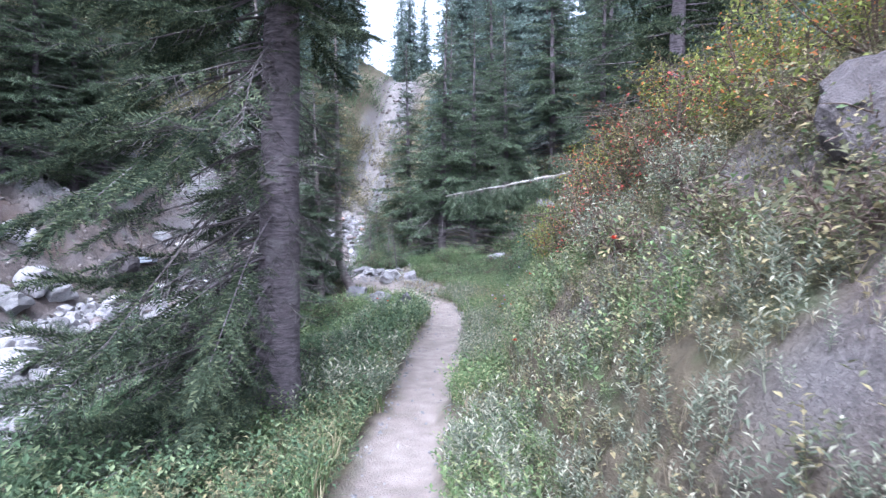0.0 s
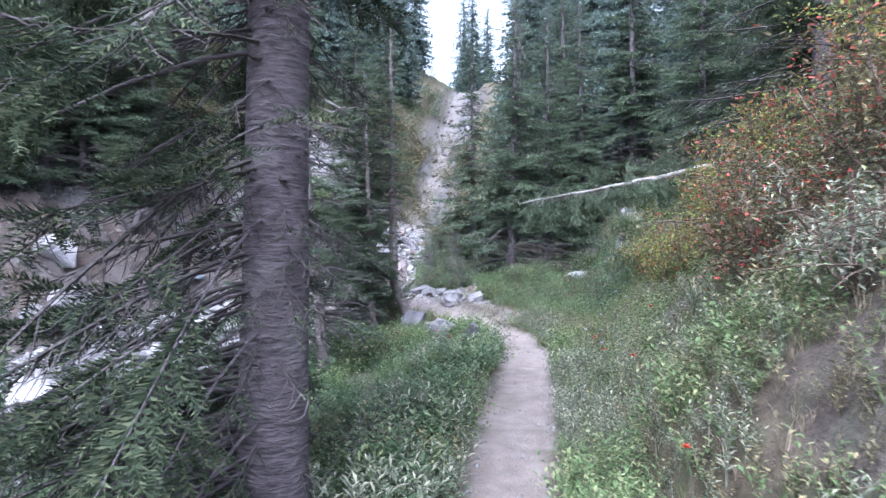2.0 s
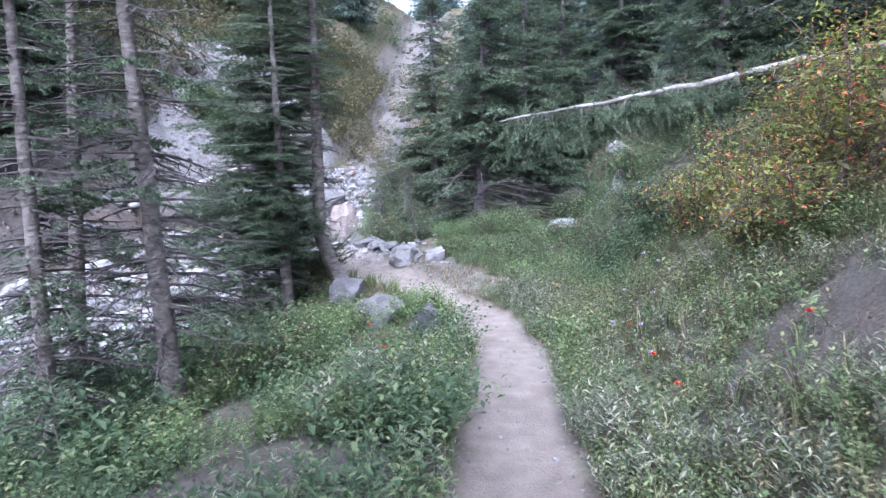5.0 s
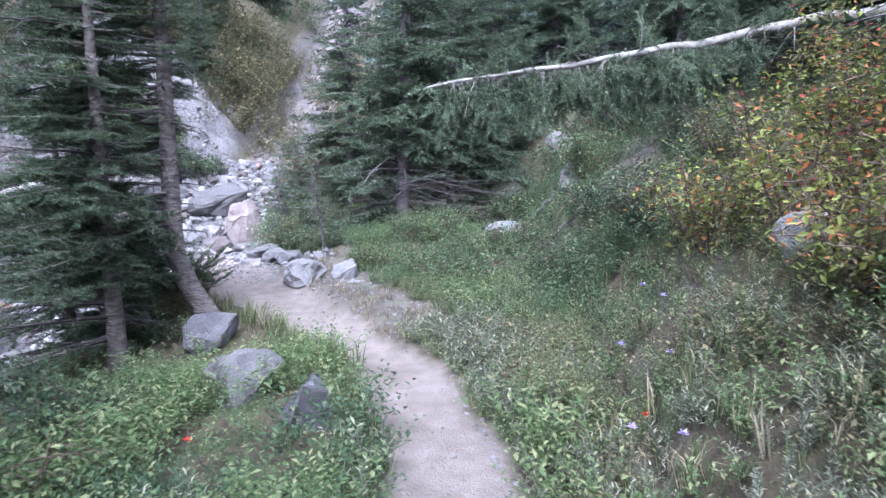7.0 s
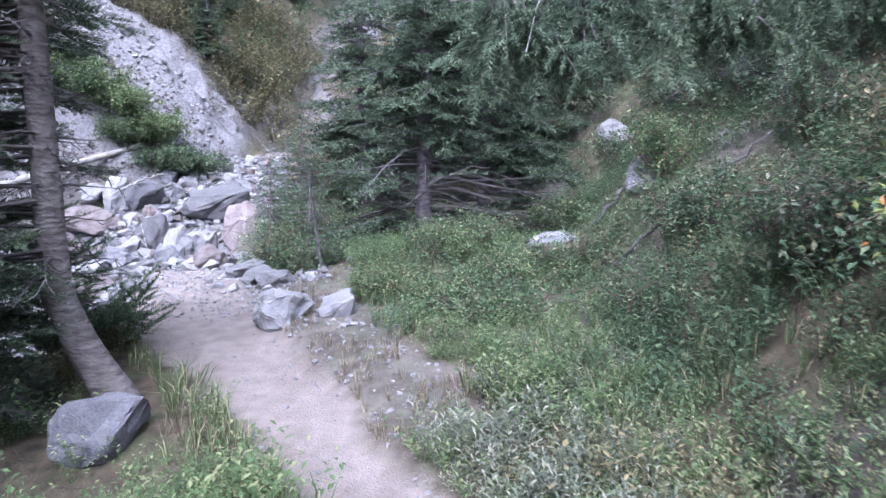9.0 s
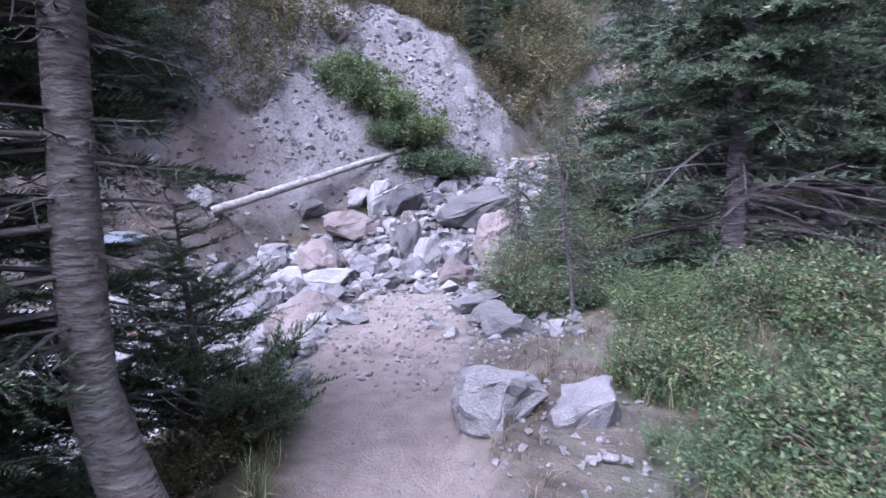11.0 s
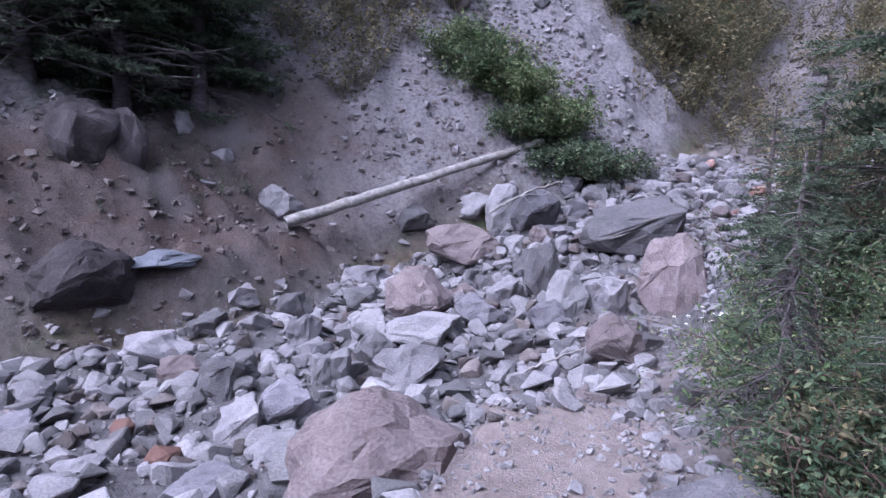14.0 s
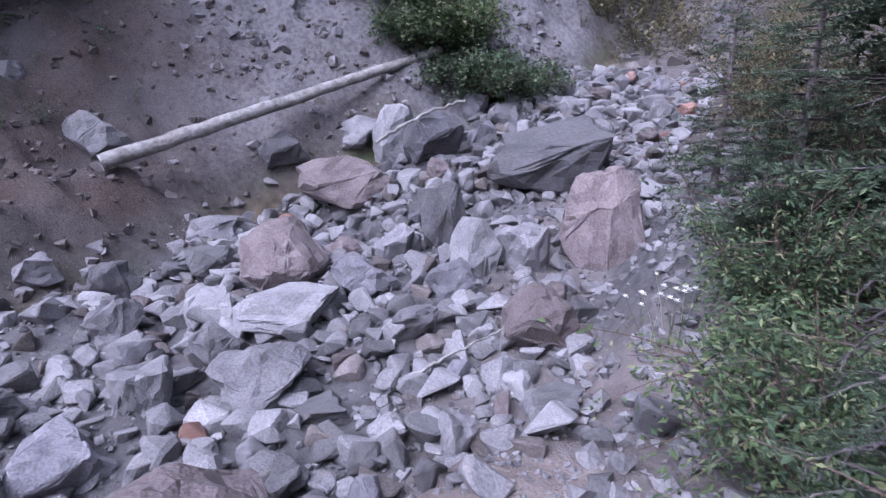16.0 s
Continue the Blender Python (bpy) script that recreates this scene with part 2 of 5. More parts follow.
DEAD_WOOD = bark("dead_twig", (0.042, 0.036, 0.037), (0.108, 0.096, 0.098), (0.165, 0.156, 0.153))
SILVER_WOOD = bark("weathered_silver_wood", (0.16, 0.148, 0.14), (0.35, 0.333, 0.318), (0.225, 0.196, 0.17), 0.3)
STEM = bark("shrub_stem", (0.07, 0.05, 0.04), (0.15, 0.11, 0.09), (0.18, 0.15, 0.13))
NEEDLES = leafy("fir_needles", (0.06, 0.094, 0.056), (0.086, 0.125, 0.074), (0.125, 0.165, 0.095), 0.15, 0.4)
NEEDLES_OLIVE = leafy("spruce_needles", (0.03, 0.048, 0.029), (0.048, 0.07, 0.038), (0.08, 0.1, 0.052), 0.2, 0.4)
# distance haze is put into this colour: paler, bluer needles for the hillside firs
NEEDLES_HAZED = leafy("hazed_fir_needles", (0.095, 0.142, 0.122), (0.125, 0.18, 0.153), (0.15, 0.21, 0.178), 0.15, 0.4)
LEAF_GREEN = leafy("green_leaves", (0.058, 0.102, 0.052), (0.083, 0.134, 0.068), (0.13, 0.172, 0.084), 0.18, 0.4)
LEAF_LIME = leafy("fresh_leaves", (0.086, 0.145, 0.055), (0.12, 0.182, 0.07), (0.175, 0.208, 0.092), 0.25, 0.4)
LEAF_SILVER = leafy("silvery_leaves", (0.127, 0.159, 0.109), (0.176, 0.203, 0.144), (0.260, 0.272, 0.195), 0.25, 0.4)
LEAF_OLIVE = leafy("olive_leaves", (0.094, 0.103, 0.054), (0.136, 0.136, 0.071), (0.190, 0.169, 0.083), 0.25, 0.4)
LEAF_RED = leafy("autumn_leaves", (0.075, 0.08, 0.045), (0.115, 0.085, 0.05), (0.28, 0.068, 0.056), 0.17, 0.4, muted=False)
LEAF_AMBER = leafy("amber_leaves", (0.17, 0.205, 0.06), (0.25, 0.25, 0.07), (0.36, 0.14, 0.055), 0.1, 0.4, muted=False)
GRASS = leafy("grass", (0.084, 0.132, 0.050), (0.131, 0.165, 0.069), (0.237, 0.223, 0.128), 0.25)
STRAW = leafy("dry_grass", (0.135, 0.118, 0.078), (0.178, 0.156, 0.105), (0.225, 0.2, 0.14), 0.3)
PETAL_WHITE = leafy("white_petals", (0.78, 0.78, 0.74), (0.82, 0.82, 0.8), (0.75, 0.72, 0.5), 0.2, muted=False)
PETAL_RED = leafy("scarlet_petals", (0.465, 0.041, 0.026), (0.510, 0.068, 0.038), (0.525, 0.120, 0.060), 0.3, muted=False)
PETAL_VIOLET = leafy("violet_petals", (0.35, 0.27, 0.55), (0.42, 0.34, 0.6), (0.5, 0.42, 0.62), 0.3, muted=False)


def ground_material():
    m, n, l, b = node_mat("mountain_ground")
    co = n.new("ShaderNodeTexCoord").outputs["Object"]

    def mask(name):
        a = n.new("ShaderNodeAttribute")
        a.attribute_name = name
        return a.outputs["Fac"]

    big = noise_fac(n, l, co, 0.9, 5)
    mid = noise_fac(n, l, co, 7, 6, 0.3, 0.7)
    fine = noise_fac(n, l, co, 45, 6, 0.3, 0.7)
    grit = noise_fac(n, l, co, 150, 3, 0.35, 0.65)
    duff = mix_color(n, l, mid, (0.055, 0.045, 0.033), (0.14, 0.115, 0.08))
    duff = mix_color(n, l, noise_fac(n, l, co, 3, 5, 0.5, 0.7), duff, (0.075, 0.095, 0.045))
    dirt = mix_color(n, l, big, (0.245, 0.2, 0.183), (0.32, 0.27, 0.248))
    dirt = mix_color(n, l, 0.55, dirt, mix_color(n, l, mid, (0.165, 0.13, 0.117), (0.355, 0.302, 0.276)))
    dirt = mix_color(n, l, 0.25, dirt, mix_color(n, l, grit, (0.119, 0.101, 0.092), (0.327, 0.297, 0.273)))
    dirt = mix_color(n, l, noise_fac(n, l, co, 2.6, 8, 0.5, 0.78), dirt, (0.175, 0.142, 0.127))
    scree = mix_color(n, l, big, (0.140, 0.132, 0.143), (0.207, 0.197, 0.202))
    scree = mix_color(n, l, noise_fac(n, l, co, 1.4, 6, 0.5, 0.7, (1, 1, 0.25)), scree, (0.125, 0.104, 0.104))
    scree = mix_color(n, l, noise_fac(n, l, co, 2.4, 7, 0.47, 0.6, (0.3, 1, 0.3)), scree, (0.098, 0.082, 0.083))
    scree = mix_color(n, l, noise_fac(n, l, co, 1.7, 7, 0.56, 0.66, (0.3, 1, 0.3)), scree, (0.27, 0.252, 0.258))
    scree = mix_color(n, l, 0.5, scree, mix_color(n, l, fine, (0.078, 0.073, 0.078), (0.285, 0.275, 0.280)))
    scree = mix_color(n, l, 0.45, scree, mix_color(n, l, noise_fac(n, l, co, 13, 4, 0.38, 0.6), (0.086, 0.079, 0.086), (0.245, 0.234, 0.241)))
    raw = mix_color(n, l, mid, (0.055, 0.043, 0.041), (0.122, 0.099, 0.092))
    raw = mix_color(n, l, noise_fac(n, l, co, 1.1, 6, 0.5, 0.68), raw, (0.090, 0.057, 0.042))
    raw = mix_color(n, l, noise_fac(n, l, co, 0.8, 6, 0.48, 0.66), raw, (0.13, 0.12, 0.124))
    raw = mix_color(n, l, 0.42, raw, mix_color(n, l, fine, (0.024, 0.019, 0.018), (0.17, 0.145, 0.138)))
    c = mix_color(n, l, mask("bare"), duff, scree)
    c = mix_color(n, l, mask("raw"), c, raw)
    # bed floor darkened: shade in the gaps between stones is put into its colour
    floor = mix_color(n, l, mid, (0.05, 0.047, 0.049), (0.13, 0.124, 0.128))
    c = mix_color(n, l, mask("bed"), c, mix_color(n, l, 0.7, scree, floor))
    c = mix_color(n, l, mask("trail"), c, dirt)
    l.new(c, b.inputs["Base Color"])
    b.inputs["Roughness"].default_value = 0.95
    b.inputs["Specular IOR Level"].default_value = 0.15
    add_bump(n, l, b, mix_color(n, l, 0.5, fine, mix_color(n, l, 0.5, mid, grit)), 0.85, 0.028)
    return m


GROUND = ground_material()


# ---- mesh tools ----
def mesh_np(name, verts, faces, material=None, flat=True):
    """A mesh from numpy arrays; faces all have the same number of corners."""
    verts, faces = np.asarray(verts, np.float32), np.asarray(faces, np.int32)
    me = bpy.data.meshes.new(name)
    k = faces.shape[1]
    me.vertices.add(len(verts))
    me.vertices.foreach_set("co", verts.ravel())
    me.loops.add(faces.size)
    me.loops.foreach_set("vertex_index", faces.ravel())
    me.polygons.add(len(faces))
    me.polygons.foreach_set("loop_start", np.arange(0, faces.size, k, dtype=np.int32))
    me.polygons.foreach_set("use_smooth", np.full(len(faces), not flat))
    me.update(calc_edges=True)
    if material:
        me.materials.append(material)
    return me


def part(name, me, parent, label=""):
    ob = new(name, me)
    ob.parent = parent
    return tagged(ob, label)


def join(pieces):
    vs, fs, k = [], [], 0
    for v, f in pieces:
        vs.append(v)
        fs.append(f + k)
        k += len(v)
    return np.concatenate(vs), np.concatenate(fs)


def unit(v):
    return v / np.maximum(np.linalg.norm(v, axis=-1, keepdims=True), 1e-9)


def spread(proto, origin, along, up, size):
    """Copies of a small proto (its x along, z up) as one big array of points and faces."""
    pv, pf = proto
    side = unit(np.cross(up, along))
    up = np.cross(along, side)
    size = np.asarray(size, float).reshape(-1, 1, 1)
    v = origin[:, None] + size * (pv[None, :, :1] * along[:, None] + pv[None, :, 1:2] * side[:, None] + pv[None, :, 2:] * up[:, None])
    f = pf[None] + (np.arange(len(origin)) * len(pv))[:, None, None]
    return v.reshape(-1, 3), f.reshape(-1, pf.shape[1])


def tube(points, radii, sides=5, rough=0.0, rng=None):
    """A tapered round limb along points, as quads."""
    points, radii = np.asarray(points, float), np.asarray(radii, float)
    tang = unit(np.gradient(points, axis=0))
    ref = np.where(np.abs(tang[:, 2:]) > 0.9, np.array([[1.0, 0, 0]]), np.array([[0, 0, 1.0]]))
    a = unit(np.cross(ref, tang))
    b = np.cross(tang, a)
    ang = np.arange(sides) * 2 * math.pi / sides
    r = radii[:, None, None] * np.ones((1, sides, 1))
    if rough:
        r = r * (1 + rough * rng.standard_normal((len(points), sides, 1)))
    v = points[:, None] + r * (np.cos(ang)[None, :, None] * a[:, None] + np.sin(ang)[None, :, None] * b[:, None])
    i, j = np.meshgrid(np.arange(len(points) - 1), np.arange(sides), indexing="ij")
    j2 = (j + 1) % sides
    f = np.stack([i * sides + j, i * sides + j2, (i + 1) * sides + j2, (i + 1) * sides + j], -1).reshape(-1, 4)
    return v.reshape(-1, 3), f


# ---- the ground: one sheet to the horizon ----
def graded(fine_lo, fine_hi, step, far):
    mid = np.arange(fine_lo, fine_hi, step)
    out, d = [], step
    e = 0.0
    while e < far:
        d *= 1.16
        e += d
        out.append(e)
    out = np.array(out)
    return np.concatenate([fine_lo - out[::-1], mid, mid[-1] + out])


gx, gy = graded(-13.5, 4.5, 0.11, 900), graded(-1.5, 31, 0.11, 900)
GX, GY = np.meshgrid(gx, gy, indexing="ij")
gz, g_trail, g_bed, g_bare, g_raw = land(GX.ravel(), GY.ravel())
ii, jj = np.meshgrid(np.arange(len(gx) - 1), np.arange(len(gy) - 1), indexing="ij")
w = len(gy)
quads = np.stack([ii * w + jj, (ii + 1) * w + jj, (ii + 1) * w + jj + 1, ii * w + jj + 1], -1).reshape(-1, 4)
ground = new("ground", mesh_np("ground", np.stack([GX.ravel(), GY.ravel(), gz], -1), quads, GROUND, flat=False))
for key, values in (("trail", g_trail), ("bed", g_bed), ("bare", g_bare), ("raw", g_raw)):
    ground.data.attributes.new(key, "FLOAT", "POINT").data.foreach_set("value", values.astype(np.float32))
tagged(ground, "mountain ground with a pale dirt footpath, gravel creek bed and bare slopes", "ground", kind="structure")
SOIL_STONES = mineral("earthy_stones", (0.094, 0.078, 0.074), (0.195, 0.172, 0.164), (0.133, 0.101, 0.086), 6.0, 0.6, per_object=False)
SCREE_STONES = mineral("scree_stones", (0.145, 0.136, 0.145), (0.264, 0.251, 0.255), (0.187, 0.166, 0.162), 6.0, 0.5, per_object=False, low=0.75, high=1.15)

# ---- conifers ----
def needle_twig(stations, spread_y=0.2, base=0.035, rows=3):
    """A bushy needled twig, one long along x, with needles to both sides and above."""
    v, f = [], []
    for i in range(stations):
        s = (i + 0.3) / stations
        reach = spread_y * (1 - 0.5 * s)
        tips = [(-reach, 0.03 + 0.04 * (i % 2)), (reach, 0.05 - 0.04 * (i % 2)), (0.35 * reach * (1 - 2 * (i % 2)), 0.75 * reach)][:rows]
        for ty, tz in tips:
            k = len(v)
            v += [(s - base, 0, 0), (s + base, 0, 0), (s + 0.13, ty, tz)]
            f.append((k, k + 1, k + 2))
    k = len(v)
    v += [(0, 0.012, 0.012), (0, -0.012, 0.012), (1.08, 0, 0.02)]
    f.append((k, k + 1, k + 2))
    return np.array(v, float), np.array(f)


TWIG_NEAR, TWIG_MID, TWIG_FAR = needle_twig(8, 0.2, 0.04), needle_twig(5, 0.24, 0.075), needle_twig(3, 0.5, 0.2)


def fir(name, height, girth, skirt, reach, seed, label, needles=None, twig=None, gap=0.09, whorls=30, per=5, bare_to=0.0,
        droop=0.35, rise=0.15, bend=None, bark_mat=None, dead=0.0, bald=0.3, ragged=0.25, favour=None, group="", thick=1.0, hero=False, tips=0.2, forks=2, cheap=False, dying=0.75, low=1.08, hang=0.42, lift=0.15):
    """A conifer: tapered trunk, limbs in loose whorls, flat needled sprays along each limb.
    skirt: height of the lowest limbs; bare_to: up to this height limbs are mostly dead; favour: (angle, strength) of the fuller side."""
    rng = np.random.default_rng(seed)
    thing = new(name)
    tagged(thing, label, "tree", group)
    needles, twig, bark_mat = needles or NEEDLES, twig or TWIG_MID, bark_mat or BARK
    hs = np.concatenate([np.linspace(-0.25, 0.5, 6), np.linspace(0.8, height, 18)])
    bend = bend or (lambda h: np.stack([0.02 * h, 0 * h], -1))
    axis = np.concatenate([bend(hs), hs[:, None]], -1)
    rad = girth * 0.5 * (1 - np.clip(hs / height, 0, 1)) ** 0.85 * (1 + 0.55 * np.exp(-np.clip(hs, 0, None) / 0.18)) + 0.006
    loose = 0.85
    limbs, dead_limbs, O, X, U, S = [], [], [], [], [], []
    for w in range(whorls):
        u = w / max(whorls - 1, 1)
        h0 = skirt + (height * 0.985 - skirt) * u ** low
        for _ in range(per + int(rng.integers(-1, 2))):
            h = h0 + rng.normal() * 0.75 * (height - skirt) / whorls
            if not skirt * 0.7 < h < height * 0.99:
                continue
            az = rng.uniform(0, 2 * math.pi)
            L = reach * ((1 - h / height) ** 0.75 * 0.95 + 0.07) * rng.uniform(1 - ragged * 1.6, 1 + ragged * 0.5)
            is_dead = (rng.random() < dead) or (h < bare_to and rng.random() < dying)
            if favour:
                L *= 1 + favour[1] * (math.cos(az - favour[0]) - 0.4)
                if math.cos(az - favour[0]) < 0.1 and h < bare_to:
                    is_dead = True
                    if rng.random() < (0.85 if h < 1.5 else 0.5):
                        continue
                    L *= 0.7
            if L < 0.05:
                continue
            s = np.linspace(0, 1, 7)
            out = np.array([math.cos(az), math.sin(az)])
            swing = rng.normal() * 0.12
            horiz = L * (s - 0.06 * s * s)
            zz = L * (rise * s * rng.uniform(-0.2, 1.8) - droop * s * s * rng.uniform(0.5, 1.3) + lift * s ** 4) * (1 - 0.6 * h / height)
            c = np.array([np.interp(h, axis[:, 2], axis[:, 0]), np.interp(h, axis[:, 2], axis[:, 1])])
            p = np.stack([c[0] + out[0] * horiz - out[1] * swing * s * s * L, c[1] + out[1] * horiz + out[0] * swing * s * s * L, h + zz], -1)
            r = thick * (0.006 + 0.011 * L) * (1 - 0.85 * s)
            piece = [tube(p[::3], r[::3], 3) if cheap else tube(p, r, 4) if hero else tube(p[::2], r[::2], 3)]
            if is_dead:
                dead_limbs.append(piece)
            else:
                limbs += piece
            tang = unit(np.gradient(p, axis=0))
            n_side = max(3, int(L / gap))
            start = bald if not is_dead else 0.2
            for t in np.linspace(start, 0.98, n_side):
                q = np.array([np.interp(t, s, p[:, a]) for a in range(3)])
                d = np.array([np.interp(t, s, tang[:, a]) for a in range(3)])
                for sd in (-1, 1):
                    a = sd * radians(rng.uniform(34, 66))
                    e = np.array([d[0] * math.cos(a) - d[1] * math.sin(a), d[0] * math.sin(a) + d[1] * math.cos(a), d[2] + rng.uniform(-hang, 0.22)])
                    size = (0.36 * L * (1 - 0.72 * t) * min(1, 0.5 + 1.2 * t) + 0.05) * rng.uniform(0.65, 1.2)
                    size = min(size, 0.26 if twig is TWIG_NEAR else 0.55)
                    if is_dead:
                        if rng.random() < 0.6:
                            k = unit(e)
                            piece.append(tube(np.stack([q, q + k * size * 0.5 + np.array([0, 0, -0.03]), q + k * size + np.array([0, 0, -0.12 * size])]), (0.0045, 0.003, 0.0012), 3))
                        if t < 0.6 or rng.random() > tips:
                            continue
                    O.append(q), X.append(e), U.append((rng.normal() * loose, rng.normal() * loose, 1.0)), S.append(size)
                    if size > 0.14 and not is_dead:
                        k = unit(e)
                        for f2 in (0.35, 0.65)[:forks]:
                            a2 = sd * radians(rng.uniform(-55, 55))
                            e2 = np.array([k[0] * math.cos(a2) - k[1] * math.sin(a2), k[0] * math.sin(a2) + k[1] * math.cos(a2), k[2] + rng.normal() * 0.15])
                            O.append(q + k * size * f2), X.append(e2), U.append((rng.normal() * 0.4, rng.normal() * 0.4, 1.0)), S.append(size * 0.6)
                if t > 0.9 and not is_dead:
                    O.append(q), X.append(d), U.append((0, 0, 1.0)), S.append(0.12 + 0.1 * L)
    part("trunk", mesh_np("trunk", *join([tube(axis[::2] if cheap else axis, rad[::2] if cheap else rad, 6 if cheap else 16, 0.03, rng)] + limbs), bark_mat, flat=False), thing)
    if dead_limbs and hero:
        for piece in dead_limbs:
            part("dead_branch", mesh_np("dead_branch", *join(piece), DEAD_WOOD), thing)
    elif dead_limbs:
        tagged(part("dead_twig", mesh_np("dead_twig", *join([p for piece in dead_limbs for p in piece]), DEAD_WOOD), thing, "bare grey dead twigs"), kind="stuff")
    if hero:
        for _ in range(26):
            h, az = rng.uniform(0.5, 4.5), rng.uniform(0, 6.283)
            r = np.interp(h, hs, rad)
            c = np.array([np.interp(h, axis[:, 2], axis[:, 0]), np.interp(h, axis[:, 2], axis[:, 1]), h])
            d = np.array([math.cos(az), math.sin(az), -0.25])
            part("knot", mesh_np("knot", *tube(np.stack([c + d * r * 0.85, c + d * (r + 0.012), c + d * (r + rng.uniform(0.02, 0.07))]), (0.028, 0.02, 0.008), 6), DEAD_WOOD), thing)
    if O:
        part("crown", mesh_np("crown", *spread(twig, np.array(O), unit(np.array(X)), unit(np.array(U)), S), needles), thing)
    return thing


def stand(thing, x, y, turn=0.0, sink=0.05):
    thing.matrix_basis = pose(x, y, ground_z(x, y) - sink, 0, 0, turn)
    return thing


# the old spruce beside the path, its lower limbs mostly dead on the path side
stand(fir("old_spruce", 13, 0.37, 0.35, 1.9, 11, "old spruce with scarred grey bark and drooping half-dead lower limbs", NEEDLES_OLIVE, TWIG_NEAR,
          0.075, 66, 10, 3.4, 0.62, -0.2, lambda h: np.stack([0.022 * h, 0.0 * h], -1), BARK, 0.12, 0.45, 0.35, (math.pi * 1.02, 0.4), hero=True, tips=0.7, thick=0.52, forks=2, dying=0.62, low=1.7, hang=0.4, lift=0.32), -1.45, 5.2)
# young fir with a swept base where the path bends
stand(fir("swept_fir", 6.2, 0.19, 0.9, 1.45, 12, "green fir with a trunk swept at the base, beside the path", NEEDLES, TWIG_NEAR,
          0.075, 46, 7, 2.3, 0.38, 0.12, lambda h: np.stack([-0.44 * smooth(-0.35, 0.9, h) - 0.012 * h, -0.05 * smooth(0, 1, h)], -1), BARK_GREY, 0.12, 0.3, 0.35, (math.pi * 1.0, 0.45), forks=2, dying=0.3), -1.9, 13.68)
# slim half-dead firs on the slope towards the creek
stand(fir("slim_fir", 6.5, 0.15, 0.6, 1.0, 13, "slim fir with a bare grey trunk and dead lower limbs", NEEDLES, TWIG_MID, 0.1, 34, 6, 3.4, 0.4, 0.05,
          lambda h: np.stack([-0.09 * h, 0.02 * h], -1), BARK_GREY, 0.35), -2.55, 9.8)
stand(fir("slim_fir", 5.5, 0.14, 0.6, 0.9, 14, "slim fir with a bare grey trunk and dead lower limbs", NEEDLES, TWIG_MID, 0.1, 32, 6, 2.4, 0.4, 0.05,
          lambda h: np.stack([0.03 * h, 0.02 * h], -1), BARK_GREY, 0.3), -3.6, 10.2)
stand(fir("slim_fir", 4.9, 0.14, 0.3, 1.4, 15, "dense dark fir with drooping boughs and dead lower twigs", NEEDLES, TWIG_NEAR, 0.075, 38, 8, 0.8, 0.38, 0.1,
          lambda h: np.stack([-0.03 * h, 0.0 * h], -1), BARK_GREY, 0.1, 0.05, 0.3, (math.pi * 0.95, 0.5)), -2.62, 12.95)
stand(fir("slim_fir", 3.4, 0.1, 0.3, 0.95, 16, "short dense fir on the slope towards the creek", NEEDLES, TWIG_NEAR, 0.075, 22, 7, 0.5, 0.3, 0.1,
          lambda h: np.stack([-0.02 * h, 0.0 * h], -1), BARK_GREY, 0.15), -3.55, 14.0)
stand(fir("slim_fir", 5.0, 0.11, 0.4, 0.85, 17, "slim fir with a bare grey trunk and many dead twigs", NEEDLES, TWIG_MID, 0.1, 32, 6, 3.0, 0.4, 0.0,
          lambda h: np.stack([-0.03 * h, 0.0 * h], -1), BARK_GREY, 0.35), -3.1, 9.2)

# firs past the crossing
MID_FIRS = []
for k in range(4):
    MID_FIRS.append(fir("fir", 8.5, 0.24, 0.35, 1.75, 30 + k, "green fir with dead grey lower twigs" if k < 2 else "green fir with boughs nearly to the ground", NEEDLES, TWIG_MID,
                        0.15, 42, 7, 1.4 if k < 2 else 0.5, 0.42, 0.14, None, BARK, 0.08, 0.08, 0.32, None, "firs past the creek crossing", forks=2))
stand(MID_FIRS[0], -0.05, 18.9)
stand(MID_FIRS[1], 1.0, 20.2, 70)
stand(MID_FIRS[2], 2.5, 23.5, 140)
stand(MID_FIRS[3], 0.2, 24.5, 20)


def plant_fir(src, x, y, size=1.0, turn=0.0):
    return copy_thing(src, pose(x, y, ground_z(x, y) - 0.1, 0, 0, turn) @ Matrix.Diagonal((size, size, size, 1)))


plant_fir(MID_FIRS[1], -1.2, 22.2, 0.9, 200)
plant_fir(MID_FIRS[0], 4.8, 26.5, 1.25, 99)
plant_fir(MID_FIRS[1], 4.6, 17.6, 0.9, 40)
plant_fir(MID_FIRS[3], 5.9, 15.4, 1.0, 120)
plant_fir(MID_FIRS[0], 5.6, 20.6, 1.1, 300)
plant_fir(MID_FIRS[2], 7.2, 18.2, 1.2, 220)
plant_fir(MID_FIRS[3], 2.4, 28.5, 1.3, 150)

